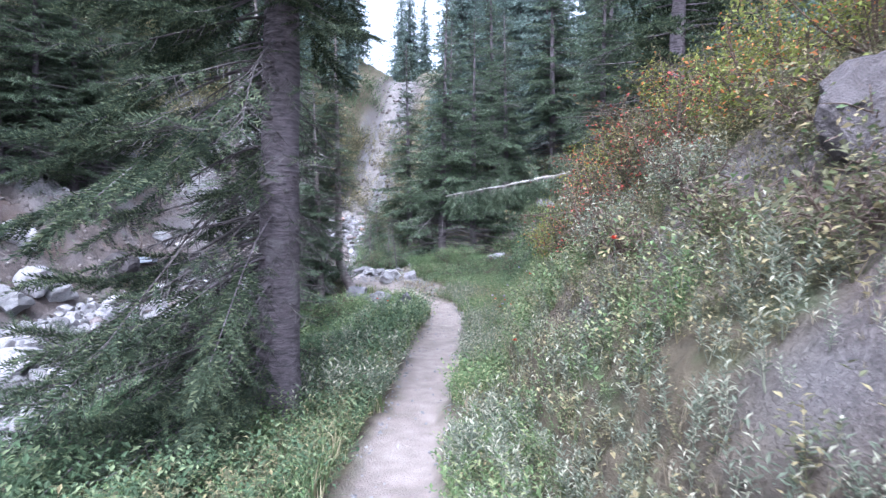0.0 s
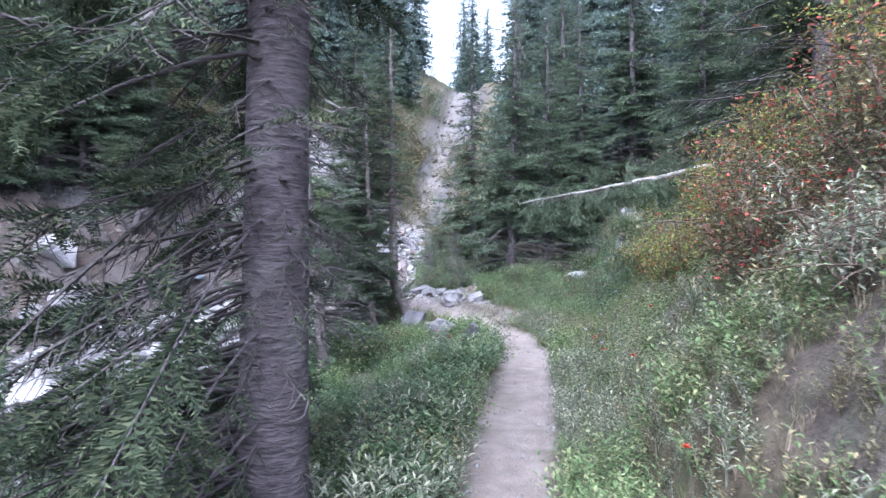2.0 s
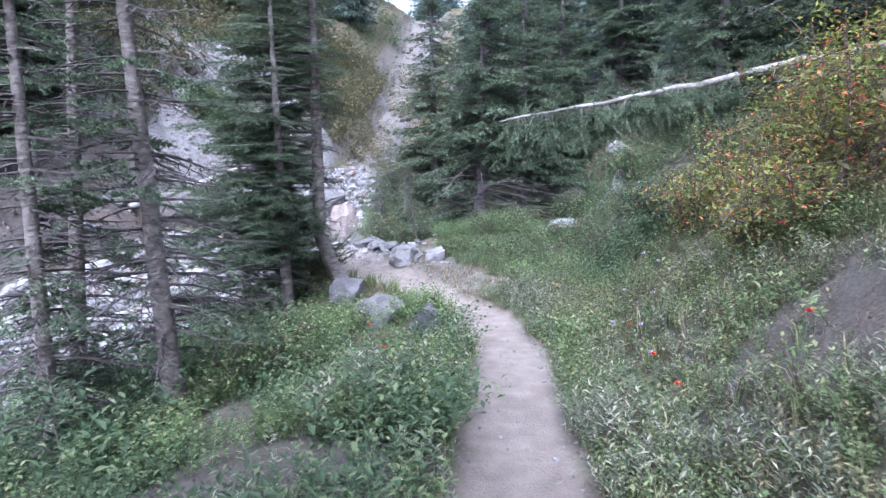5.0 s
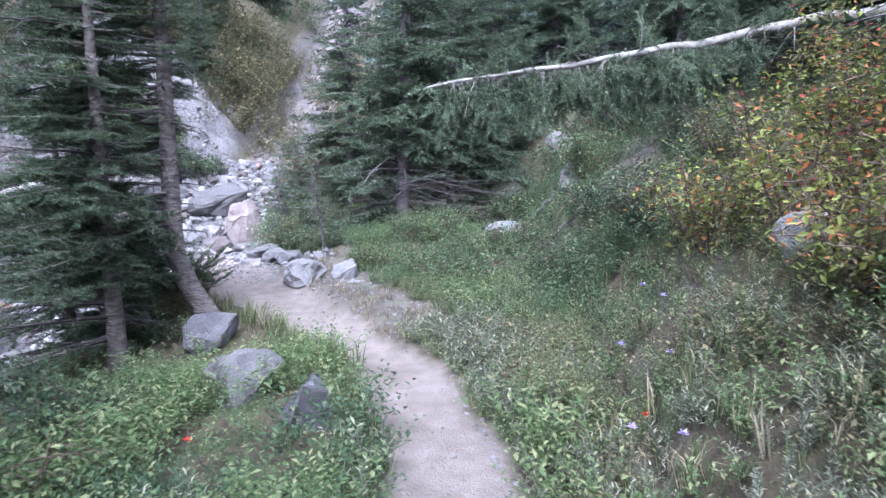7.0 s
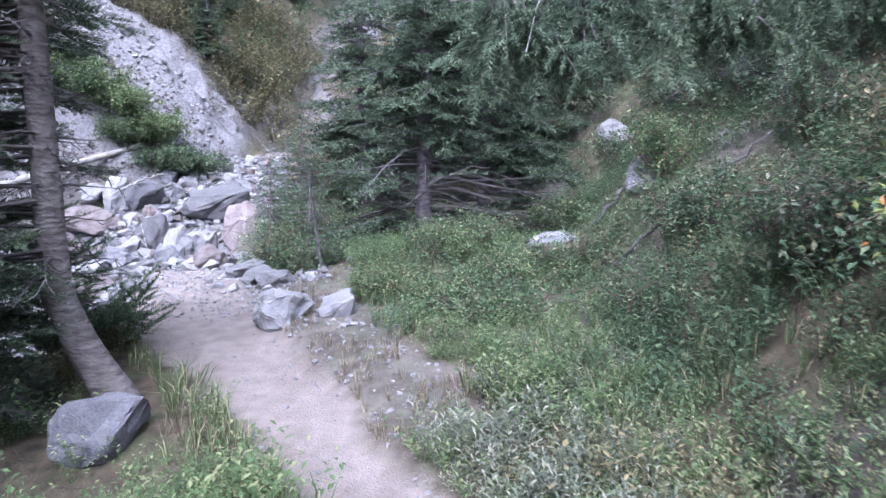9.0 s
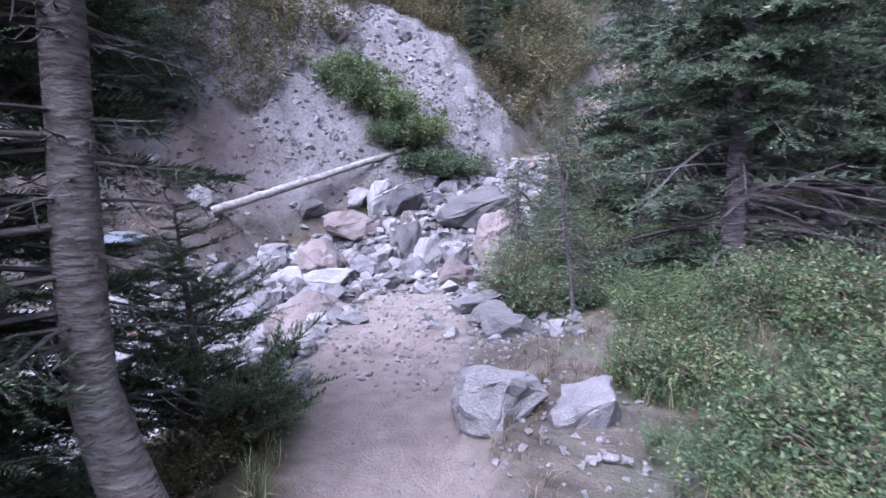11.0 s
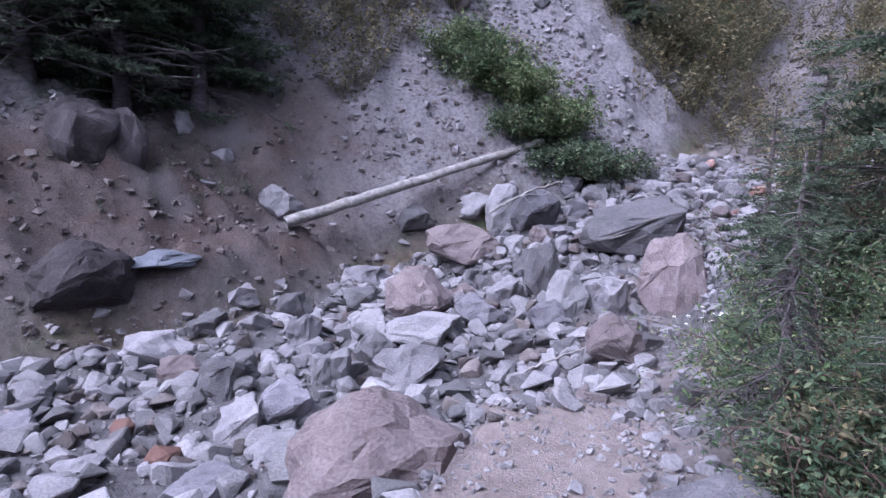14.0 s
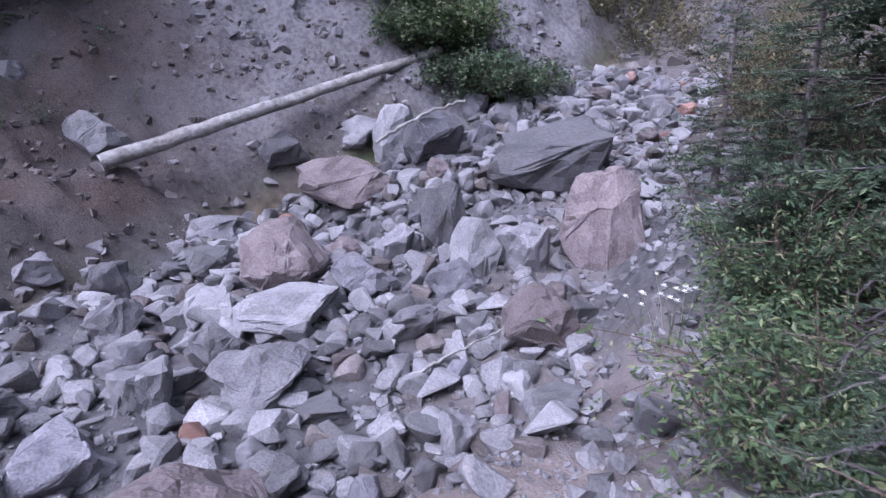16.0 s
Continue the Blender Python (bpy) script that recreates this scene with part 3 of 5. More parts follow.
# the wooded hillsides
FAR_FIRS = []
for k in range(4):
    FAR_FIRS.append(fir("fir", 13 + k, 0.2, 0.5, 2.1 + 0.15 * k, 50 + k, "tall narrow fir in the wooded hillside", NEEDLES_HAZED, TWIG_FAR, 0.3, 58, 9, 0.6,
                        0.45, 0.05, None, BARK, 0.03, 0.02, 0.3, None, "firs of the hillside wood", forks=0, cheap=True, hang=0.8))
rng = np.random.default_rng(5)
far_places = []
for x0, x1, y0, y1, n in ((0.3, 12, 30, 44, 13), (6, 20, 12, 30, 9), (8, 40, 34, 70, 14), (-24, -9.5, 33, 48, 9), (-27, -20, 12, 33, 9), (-14, -7.5, 45, 62, 7), (2.2, 9, 46, 62, 7), (-7, -1, 72, 80, 3)):
    for _ in range(n):
        for _try in range(30):
            x, y = rng.uniform(x0, x1), rng.uniform(y0, y1)
            if all((x - a) ** 2 + (y - b) ** 2 > 2.2 ** 2 for a, b in far_places):
                break
        far_places.append((x, y))
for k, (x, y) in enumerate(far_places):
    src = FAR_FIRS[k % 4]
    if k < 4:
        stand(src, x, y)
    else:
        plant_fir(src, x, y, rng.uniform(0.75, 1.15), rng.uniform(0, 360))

# firs overhanging the far bank, and on the rise by the path
plant_fir(MID_FIRS[0], -12.6, 20.6, 1.15, 33)
plant_fir(MID_FIRS[2], -12.3, 21.9, 1.1, 133)
plant_fir(MID_FIRS[1], -13.0, 19.3, 1.1, 77)
plant_fir(MID_FIRS[3], -13.9, 21.3, 1.4, 250)
plant_fir(MID_FIRS[1], -13.6, 18.5, 1.2, 233)
plant_fir(MID_FIRS[3], -14.2, 16.4, 1.1, 303)
plant_fir(MID_FIRS[0], -15.6, 24.2, 1.1, 203)
plant_fir(MID_FIRS[1], -16.5, 21.0, 1.3, 13)
plant_fir(MID_FIRS[2], -15.8, 13.5, 1.2, 13)
plant_fir(MID_FIRS[3], -14.4, 27.8, 0.9, 213)
plant_fir(MID_FIRS[0], -12.6, 31.5, 0.8, 113)
plant_fir(MID_FIRS[2], -10.6, 33.4, 0.9, 73)
plant_fir(MID_FIRS[1], -13.4, 34.2, 1.1, 173)
plant_fir(MID_FIRS[3], -8.9, 36.5, 1.0, 5)
plant_fir(MID_FIRS[3], -7.3, 31.2, 0.5, 60)
plant_fir(MID_FIRS[1], -8.6, 32.4, 0.55, 10)
stand(fir("bank_fir", 12, 0.32, 0.5, 2.3, 71, "big fir on the bank with dead grey lower limbs", NEEDLES_OLIVE, TWIG_MID, 0.16, 34, 6, 2.2, 0.4, 0.05, None, BARK, 0.25), 4.3, 11.3)

# ---- rocks ----
def rock_shape(seed, points=16, bevel=0.07, fine=True):
    """An angular block about one across: the hull of random points, its edges worn."""
    rr = random.Random(seed)
    bm = bmesh.new()
    for _ in range(points):
        v = Vector((rr.gauss(0, 1), rr.gauss(0, 1), rr.gauss(0, 1))).normalized()
        k = rr.uniform(0.78, 1.0)
        bm.verts.new((v.x * 0.5 * k, v.y * 0.5 * k, v.z * 0.5 * k))
    out = bmesh.ops.convex_hull(bm, input=bm.verts)
    bmesh.ops.delete(bm, geom=list({g for g in out["geom_interior"] + out["geom_unused"] if isinstance(g, bmesh.types.BMVert)}), context="VERTS")
    bmesh.ops.dissolve_limit(bm, angle_limit=radians(16), verts=bm.verts, edges=bm.edges)
    if bevel:
        bmesh.ops.bevel(bm, geom=bm.edges[:], offset=bevel, segments=2 if fine else 1, profile=0.6, affect="EDGES", clamp_overlap=True)
        bmesh.ops.triangulate(bm, faces=bm.faces)
        if fine:
            for longest in (0.2, 0.13):
                bmesh.ops.subdivide_edges(bm, edges=[e for e in bm.edges if e.calc_length() > longest], cuts=1)
                bmesh.ops.triangulate(bm, faces=bm.faces)
        for v in bm.verts:
            v.co += v.normal * (0.07 if fine else 0.05) * noise.fractal(v.co * 2.6 + Vector((seed * 3.1, 0, 0)), 0.6, 2.2, 5)
    else:
        bmesh.ops.triangulate(bm, faces=bm.faces)
    lo = [min(v.co[a] for v in bm.verts) for a in range(3)]
    hi = [max(v.co[a] for v in bm.verts) for a in range(3)]
    for v in bm.verts:
        for a in range(3):
            v.co[a] = (v.co[a] - (lo[a] + hi[a]) / 2) / (hi[a] - lo[a])
    me = bpy.data.meshes.new("rock")
    bm.to_mesh(me)
    bm.free()
    me.materials.append(ROCK)
    return me


BLOCKS = [rock_shape(100 + k, 13 + k % 5) for k in range(16)]
LUMPS = [rock_shape(500 + k, 30, 0.11) for k in range(8)]
PEBBLES = [rock_shape(300 + k, 11, 0.0) for k in range(8)]
COBBLES = [rock_shape(400 + k, 11, 0.07, False) for k in range(8)]


def boulder(x, y, wide, high, shape=0, material=None, turn=0.0, deep=None, sunk=0.25, tilt=0.0, name="boulder", label="angular grey boulder lying in the creek bed", group=""):
    pool = COBBLES if wide <= 0.3 else LUMPS if material in (BROWN_ROCK, EARTH_ROCK) else BLOCKS
    ob = new(name, pool[shape % len(pool)])
    deep = deep or wide * 0.85
    full = high / (1 - sunk)
    ob.matrix_basis = pose(x, y, ground_z(x, y) + high - full / 2, tilt, tilt * 0.4, turn) @ Matrix.Diagonal((wide, deep, full, 1))
    if material:
        ob.material_slots[0].link = "OBJECT"
        ob.material_slots[0].material = material
    return tagged(ob, label, "rock", group)

# >>
boulder(-4.72, 18.38, 1.42, 0.66, 5, BROWN_ROCK, 43, sunk=0.4, label="large reddish-brown boulder beside the path in the creek bed")
boulder(-7.14, 18.79, 0.63, 0.38, 1, ROCK, 56)
boulder(-6.34, 18.33, 0.43, 0.36, 2, ROCK, 55)
boulder(-6.26, 18.83, 0.65, 0.39, 3, DARK_ROCK, 50, label="two-toned dark boulder lying in the creek bed")
boulder(-5.86, 18.39, 0.59, 0.17, 4, PALE_ROCK, 51, label="pale flat slab of rock in the creek bed")
boulder(-5.77, 20.01, 0.77, 0.39, 5, ROCK, 45)
boulder(-5.25, 20.05, 0.47, 0.14, 6, PALE_ROCK, 34)
boulder(-6.36, 21.02, 0.99, 0.30, 7, PALE_ROCK, 42, label="pale wedge-shaped boulder lying in the creek bed")
boulder(-7.01, 21.74, 0.94, 0.66, 8, BROWN_ROCK, 38)
boulder(-6.05, 21.85, 0.72, 0.41, 9, DARK_ROCK, 32)
boulder(-5.22, 22.66, 0.58, 0.53, 10, PALE_ROCK, 24)
boulder(-5.23, 22.08, 0.49, 0.36, 11, DARK_ROCK, 35)
boulder(-4.76, 22.93, 0.58, 0.51, 12, ROCK, 20)
boulder(-4.12, 21.47, 0.65, 0.52, 13, BROWN_ROCK, 19, label="weathered brown boulder at the edge of the creek bed")
boulder(-4.06, 23.41, 0.88, 0.96, 14, BROWN_ROCK, 14, label="tall brownish boulder at the edge of the creek bed")
boulder(-5.91, 23.27, 0.62, 0.72, 15, ROCK, 26)
boulder(-6.21, 22.71, 0.52, 0.44, 0, ROCK, 51)
boulder(-7.62, 23.70, 1.27, 0.56, 1, BROWN_ROCK, 46, label="brown boulder with a mossy side in the creek bed")
boulder(-5.04, 24.79, 1.75, 0.71, 2, ROCK, 27, label="broad grey-brown boulder in the creek bed")
boulder(-6.80, 24.88, 1.04, 0.65, 3, DARK_ROCK, 45)
boulder(-7.53, 24.84, 0.66, 0.75, 4, PALE_ROCK, 54)
boulder(-7.94, 24.62, 0.69, 0.38, 5, PALE_ROCK, 33)
boulder(-6.19, 25.18, 0.51, 0.39, 6, DARK_ROCK, 23)
boulder(-6.71, 26.09, 0.43, 0.34, 7, DARK_ROCK, 24)
boulder(-6.18, 25.91, 0.49, 0.34, 8, ROCK, 22)
boulder(-10.22, 22.05, 0.80, 0.55, 9, PALE_ROCK, 51, label="pale rounded boulder at the foot of the bank")
boulder(-9.79, 19.66, 0.95, 0.17, 10, SLATE, 61, label="flat blue-grey slab of rock at the foot of the bank")
boulder(-11.40, 19.45, 1.0, 0.72, 11, EARTH_ROCK, 67, sunk=0.45, label="brown boulder stuck in the raw earth bank")
boulder(-11.32, 19.95, 0.72, 0.66, 12, EARTH_ROCK, 64, sunk=0.45, label="rounded boulder stuck in the raw earth bank")
boulder(-10.02, 18.73, 1.3, 0.62, 13, EARTH_ROCK, 82, sunk=0.45, label="dark brown boulder half buried at the foot of the bank")
boulder(-8.78, 18.95, 0.83, 0.31, 14, ROCK, 73)
boulder(-8.17, 21.84, 0.66, 0.34, 15, PALE_ROCK, 43)
boulder(-8.96, 19.76, 0.55, 0.35, 0, PALE_ROCK, 63)
boulder(-8.64, 22.47, 0.87, 0.31, 1, ROCK, 70)
boulder(-8.01, 22.30, 0.42, 0.28, 2, PALE_ROCK, 41)
boulder(-8.63, 23.73, 0.69, 0.42, 3, ROCK, 41)
boulder(-3.62, 20.27, 0.35, 0.10, 7, PALE_ROCK, 27)
boulder(-5.90, 17.71, 0.54, 0.15, 4, DARK_ROCK, 62)
boulder(-6.68, 17.16, 0.37, 0.11, 5, ROCK, 68)
boulder(-9.18, 20.45, 0.50, 0.27, 6, ROCK, 54)
boulder(-4.96, 18.07, 0.41, 0.12, 8, PALE_ROCK, 47)
boulder(-4.01, 16.68, 0.68, 0.19, 9, PALE_ROCK, 52, label="pale flat boulder edging the path")
boulder(-3.88, 15.97, 0.57, 0.16, 10, PALE_ROCK, 52, label="pale flat boulder edging the path")
boulder(-5.02, 16.27, 0.57, 0.24, 11, PALE_ROCK, 58, label="pale flat boulder edging the path")
boulder(-5.78, 17.55, 0.44, 0.12, 12, DARK_ROCK, 52)
boulder(-4.75, 18.01, 0.40, 0.15, 13, ROCK, 41)
boulder(-3.39, 17.05, 0.34, 0.10, 14, PALE_ROCK, 36)
boulder(-1.86, 17.15, 0.52, 0.22, 15, PALE_ROCK, 14, label="pale grey boulder edging the path")
boulder(-2.40, 17.94, 0.60, 0.26, 0, ROCK, 27, label="grey boulder edging the path")
boulder(-1.33, 15.35, 0.57, 0.28, 1, PALE_ROCK, 21, label="pale angular boulder standing beside the path")
boulder(-0.85, 15.40, 0.39, 0.23, 2, ROCK, 11, label="lumpy grey boulder standing beside the path")
boulder(-2.11, 17.61, 0.56, 0.21, 3, PALE_ROCK, 18, label="pale flat boulder edging the path")
boulder(-5.09, 18.30, 1.02, 0.29, 4, PALE_ROCK, 36, label="pale flat boulder edging the path")
boulder(-1.25, 11.75, 0.55, 0.33, 5, ROCK, 14, label="grey boulder among leaves below the path")
boulder(-0.71, 11.04, 0.31, 0.31, 6, DARK_ROCK, 8, label="dark boulder among leaves below the path")
boulder(-1.9, 13.2, 0.5, 0.34, 7, DARK_ROCK, 16, label="dark rock at the foot of a fir")
boulder(1.64, 17.41, 0.73, 0.26, 8, DARK_ROCK, -11, label="pale boulder in low green growth")
boulder(3.73, 21.55, 0.82, 0.55, 9, ROCK, -16, label="rounded grey boulder on the wooded slope")
boulder(2.74, 17.40, 0.45, 0.42, 10, ROCK, -17, label="rounded grey boulder on the wooded slope")
boulder(2.08, 10.78, 0.31, 0.27, 11, ROCK, -36, label="grey rock under autumn shrubs on the bank")
boulder(1.95, 2.7, 0.5, 0.44, 9, EARTH_ROCK, -35, sunk=0.35, label="dark rock outcrop on the bank above the path")
boulder(1.13, 2.85, 0.10, 0.07, 13, ROCK, -22, sunk=0.45, label="small stone stuck in the bank beside the path")
boulder(-3.52, 19.76, 0.27, 0.19, 6, PALE_ROCK, 15, label="pale stone edging the path")
boulder(-3.04, 20.19, 0.26, 0.23, 9, PALE_ROCK, 5)
boulder(-2.85, 20.80, 0.26, 0.21, 2, ROCK, 1)
boulder(-10.86, 15.93, 0.94, 0.64, 4, ROCK, 34)
boulder(-11.67, 16.48, 0.97, 0.68, 8, ROCK, 35)
boulder(-10.43, 16.42, 0.81, 0.58, 3, PALE_ROCK, 32)
boulder(-8.38, 12.24, 0.72, 0.40, 6, PALE_ROCK, 34)
boulder(-10.83, 15.03, 1.04, 0.65, 9, PALE_ROCK, 36)
boulder(-8.26, 11.39, 1.20, 0.46, 5, ROCK, 40)
# <<

# loose stones that can be told apart
rng = np.random.default_rng(77)
count, tries = 0, 0
taken = [(b.location.x, b.location.y, max(b.dimensions.x, b.scale.x) * 0.42) for b in scene.objects if b.name.startswith("boulder")]
while count < 295 and tries < 9000:
    tries += 1
    y = rng.uniform(14.5, 28.5)
    cx, cw = np.interp(y, CREEK_Y, CREEK_X), np.interp(y, CREEK_Y, CREEK_W)
    x = cx + rng.uniform(-1.0, 1.0) * (cw - 0.1)
    wide = min(0.17 + rng.exponential(0.12), 0.55)
    if any((x - a) ** 2 + (y - b) ** 2 < (r + wide * 0.35) ** 2 for a, b, r in taken):
        continue
    taken.append((x, y, wide * 0.45))
    boulder(x, y, wide, wide * rng.uniform(0.5, 0.8), int(rng.integers(0, 16)), (ROCK, PALE_ROCK, PALE_ROCK, ROCK, DARK_ROCK, BROWN_ROCK, ROCK, RUST_ROCK if rng.random() < 0.2 else ROCK)[int(rng.integers(0, 8))],
            rng.uniform(0, 360), wide * rng.uniform(0.6, 0.95), 0.22, rng.uniform(-14, 14), "stone", "loose angular stone in the creek bed", "loose stones in the creek bed")
    count += 1


# rocks stuck in the scree
for _ in range(34):
    y = rng.uniform(18, 30)
    x = np.interp(y, CREEK_Y, CREEK_X) - np.interp(y, CREEK_Y, CREEK_W) - rng.uniform(1.5, 7.5)
    wide = min(0.22 + rng.exponential(0.16), 0.75)
    boulder(x, y, wide, wide * rng.uniform(0.35, 0.6), int(rng.integers(0, 16)), (ROCK, BROWN_ROCK, PALE_ROCK)[int(rng.integers(0, 3))], rng.uniform(0, 360), None, 0.5,
            rng.uniform(-15, 15), "scree_rock", "rock stuck in the bare slope", "rocks of the bare slope")


def gravel(name, n, place, lo, hi, seed, label, material=None, shapes=None, power=3, lift=0.12):
    """Small stones beyond counting, as one mesh on the ground."""
    g = np.random.default_rng(seed)
    x, y = place(g, n)
    z = land(x, y)[0]
    size = lo + (hi - lo) * g.random(len(x)) ** power
    pieces, shapes = [], shapes or PEBBLES
    kind = g.integers(0, len(shapes), len(x))
    for k, me in enumerate(shapes):
        pv = np.array([v.co[:] for v in me.vertices]) * np.array([1, 0.85, 0.72])
        pf = np.array([p.vertices[:] for p in me.polygons])
        m = kind == k
        a = g.uniform(0, 2 * math.pi, m.sum())
        along = unit(np.stack([np.cos(a), np.sin(a), g.normal(0, 0.25, m.sum())], -1))
        up = unit(np.stack([g.normal(0, 0.25, m.sum()), g.normal(0, 0.25, m.sum()), np.ones(m.sum())], -1))
        pieces.append(spread((pv, pf), np.stack([x[m], y[m], z[m] + size[m] * lift], -1), along, up, size[m]))
    return tagged(new(name, mesh_np(name, *join(pieces), material or STONES)), label, "stones", kind="stuff")


def in_bed(g, n):
    y = 11 + 19 * g.random(n)
    return np.interp(y, CREEK_Y, CREEK_X) + (g.random(n) * 2 - 1) * (np.interp(y, CREEK_Y, CREEK_W) + 0.25), y


def in_near_bed(g, n):
    y = 13.5 + 15.5 * g.random(n)
    return np.interp(y, CREEK_Y, CREEK_X) + (g.random(n) * 2 - 1) * (np.interp(y, CREEK_Y, CREEK_W) + 0.2), y


def on_raw(g, n):
    y = 12 + 17 * g.random(n)
    return np.interp(y, CREEK_Y, CREEK_X) - np.interp(y, CREEK_Y, CREEK_W) - 5.0 * g.random(n), y


def in_low_bed(g, n):
    y = -2 + 17 * g.random(n)
    return np.interp(y, CREEK_Y, CREEK_X) + (g.random(n) * 2 - 1) * (np.interp(y, CREEK_Y, CREEK_W) + 0.25), y


def on_scree(g, n):
    y = 12 + 21 * g.random(n * 2)
    x = np.interp(y, CREEK_Y, CREEK_X) - np.interp(y, CREEK_Y, CREEK_W) - 8.5 * g.random(n * 2)
    keep = wobble(x * 0.4, y, 0.9, 41) + 0.7 * wobble(x, y, 0.35, 42) > g.uniform(-0.6, 0.9, n * 2)
    keep &= land(x, y)[4] < 0.4 + 0.4 * g.random(n * 2) ** 3
    return x[keep], y[keep]


def on_chute(g, n):
    y = 28 + 30 * g.random(n)
    return np.interp(y, CREEK_Y, CREEK_X) + g.normal(0, 0.9, n), y


def on_path(g, n):
    y = 0.5 + 18 * g.random(n)
    side = np.where(g.random(n) < 0.5, -1, 1) * (0.75 + 0.4 * g.random(n)) * np.where(g.random(n) < 0.25, g.random(n), 1)
    return np.interp(y, TRAIL_Y, TRAIL_X) + side * np.interp(y, TRAIL_Y, TRAIL_W), y


def on_verge(g, n):
    y = 13.0 + 5.5 * g.random(n)
    return np.interp(y, (13, 14, 15.2, 16.5, 18.5), (0.2, -0.3, -0.9, -1.3, -2.2)) + g.normal(0, 0.35, n), y


def on_left_edge(g, n):
    y = 15.2 + 4.0 * g.random(n)
    return np.interp(y, TRAIL_Y, TRAIL_X) - np.interp(y, TRAIL_Y, TRAIL_W) - 0.05 - 1.1 * g.random(n), y


def on_shoulder(g, n):
    y = 16.8 + 9.2 * g.random(n)
    return np.interp(y, (15.5, 18, 20, 23, 26), (-1.2, -2.0, -3.0, -3.3, -3.0)) + g.normal(0, 0.45, n), y


gravel("creek_cobbles", 2200, in_near_bed, 0.09, 0.38, 1, "grey cobbles packed in the creek bed", shapes=COBBLES, power=2)
gravel("creek_cobbles", 500, in_near_bed, 0.08, 0.3, 12, "brownish cobbles packed in the creek bed", SOIL_STONES, COBBLES, 2)
gravel("creek_gravel", 7000, in_near_bed, 0.025, 0.1, 11, "small grey stones and gravel filling the creek bed", power=2)
gravel("creek_stones", 1800, in_low_bed, 0.08, 0.55, 2, "grey stones of the lower creek bed", shapes=COBBLES)
gravel("scree_stones", 12000, on_scree, 0.025, 0.26, 3, "loose stones on the bare slope", SCREE_STONES, power=4, lift=0.0)
gravel("bank_stones", 11000, on_raw, 0.012, 0.17, 13, "earthy stones stuck in the raw bank", SOIL_STONES, power=6, lift=-0.02)
gravel("chute_stones", 260, on_chute, 0.06, 0.4, 4, "stones in the steep gully", SOIL_STONES)
gravel("path_stones", 2600, on_path, 0.006, 0.04, 5, "small stones and grit along the path", SCREE_STONES, power=4)
gravel("edge_stones", 420, on_left_edge, 0.03, 0.34, 7, "pale stones along the creek side of the path", STONES, COBBLES)
gravel("shoulder_stones", 2600, on_shoulder, 0.012, 0.17, 6, "pale stones on the edge of the creek", power=5)
gravel("verge_gravel", 1400, on_verge, 0.006, 0.06, 8, "small gravel on the verge of the path", SCREE_STONES, power=4)


def on_path_end(g, n):
    y = 15.5 + 4.5 * g.random(n)
    return np.interp(y, TRAIL_Y, TRAIL_X) + g.uniform(-1.2, 1.5, n) * np.interp(y, TRAIL_Y, TRAIL_W), y


gravel("path_end_gravel", 4200, on_path_end, 0.005, 0.06, 14, "fine pale gravel strewn where the path meets the creek", SCREE_STONES, power=6)

# ---- low plants ----
def leaf_proto(wide=0.3, curl=-0.08):
    return np.array([(0, 0, 0), (0.5, wide / 2, 0.07), (0.5, -wide / 2, 0.07), (1, 0, curl)], float), np.array([(0, 2, 3), (0, 3, 1)])


def blade_proto(seed):
    g = np.random.default_rng(seed)
    v, f = [], []
    for _ in range(12):
        a, lean, h = g.uniform(0, 6.283), g.uniform(0.15, 0.75), g.uniform(0.5, 1.0)
        c, s = math.cos(a), math.sin(a)
        b = np.array([g.normal() * 0.06, g.normal() * 0.06, 0])
        wide = np.array([-s, c, 0]) * 0.014
        mid = b + np.array([c * lean * 0.3 * h, s * lean * 0.3 * h, 0.6 * h])
        tip = b + np.array([c * lean * h, s * lean * h, h * (1 - 0.35 * lean)])
        k = len(v)
        v += [b - wide, b + wide, mid + wide * 0.8, mid - wide * 0.8, tip]
        f += [(k, k + 1, k + 2), (k, k + 2, k + 3), (k + 3, k + 2, k + 4)]
    return np.array(v), np.array(f)


def herb_proto(seed, stems, leaves, leaf_len, leaf_wide, lean=0.3, upright=0.4):
    """A small plant one high: a few thin stems with leaves along them."""
    g = np.random.default_rng(seed)
    pieces = []
    for _ in range(stems):
        a, l = g.uniform(0, 6.283), lean * g.uniform(0.3, 1.4)
        top = np.array([math.cos(a) * l, math.sin(a) * l, g.uniform(0.65, 1.0)])
        wide = np.array([-math.sin(a), math.cos(a), 0]) * 0.008
        pieces.append((np.array([-wide, wide, top]), np.array([(0, 1, 2)])))
        t = np.linspace(0.25, 1.0, leaves)
        az = np.arange(leaves) * 2.4 + g.uniform(0, 6)
        o = t[:, None] * top
        d = unit(np.stack([np.cos(az), np.sin(az), upright + 0.5 * t * g.uniform(0.2, 1.2, leaves)], -1))
        pieces.append(spread(leaf_proto(leaf_wide), o, d, np.tile([[0.05, 0.02, 1.0]], (leaves, 1)), leaf_len * g.uniform(0.7, 1.25, leaves)))
    return join(pieces)


HERBS = {
    "shrublet": [herb_proto(k, 5, 10, 0.13, 0.5, 0.6, 0.25) for k in range(5)],
    "willow": [herb_proto(20 + k, 3, 15, 0.145, 0.28, 0.35, 0.45) for k in range(5)],
    "broad": [herb_proto(40 + k, 6, 12, 0.1, 0.58, 0.65, 0.1) for k in range(5)],
    "grass": [blade_proto(60 + k) for k in range(5)],
}


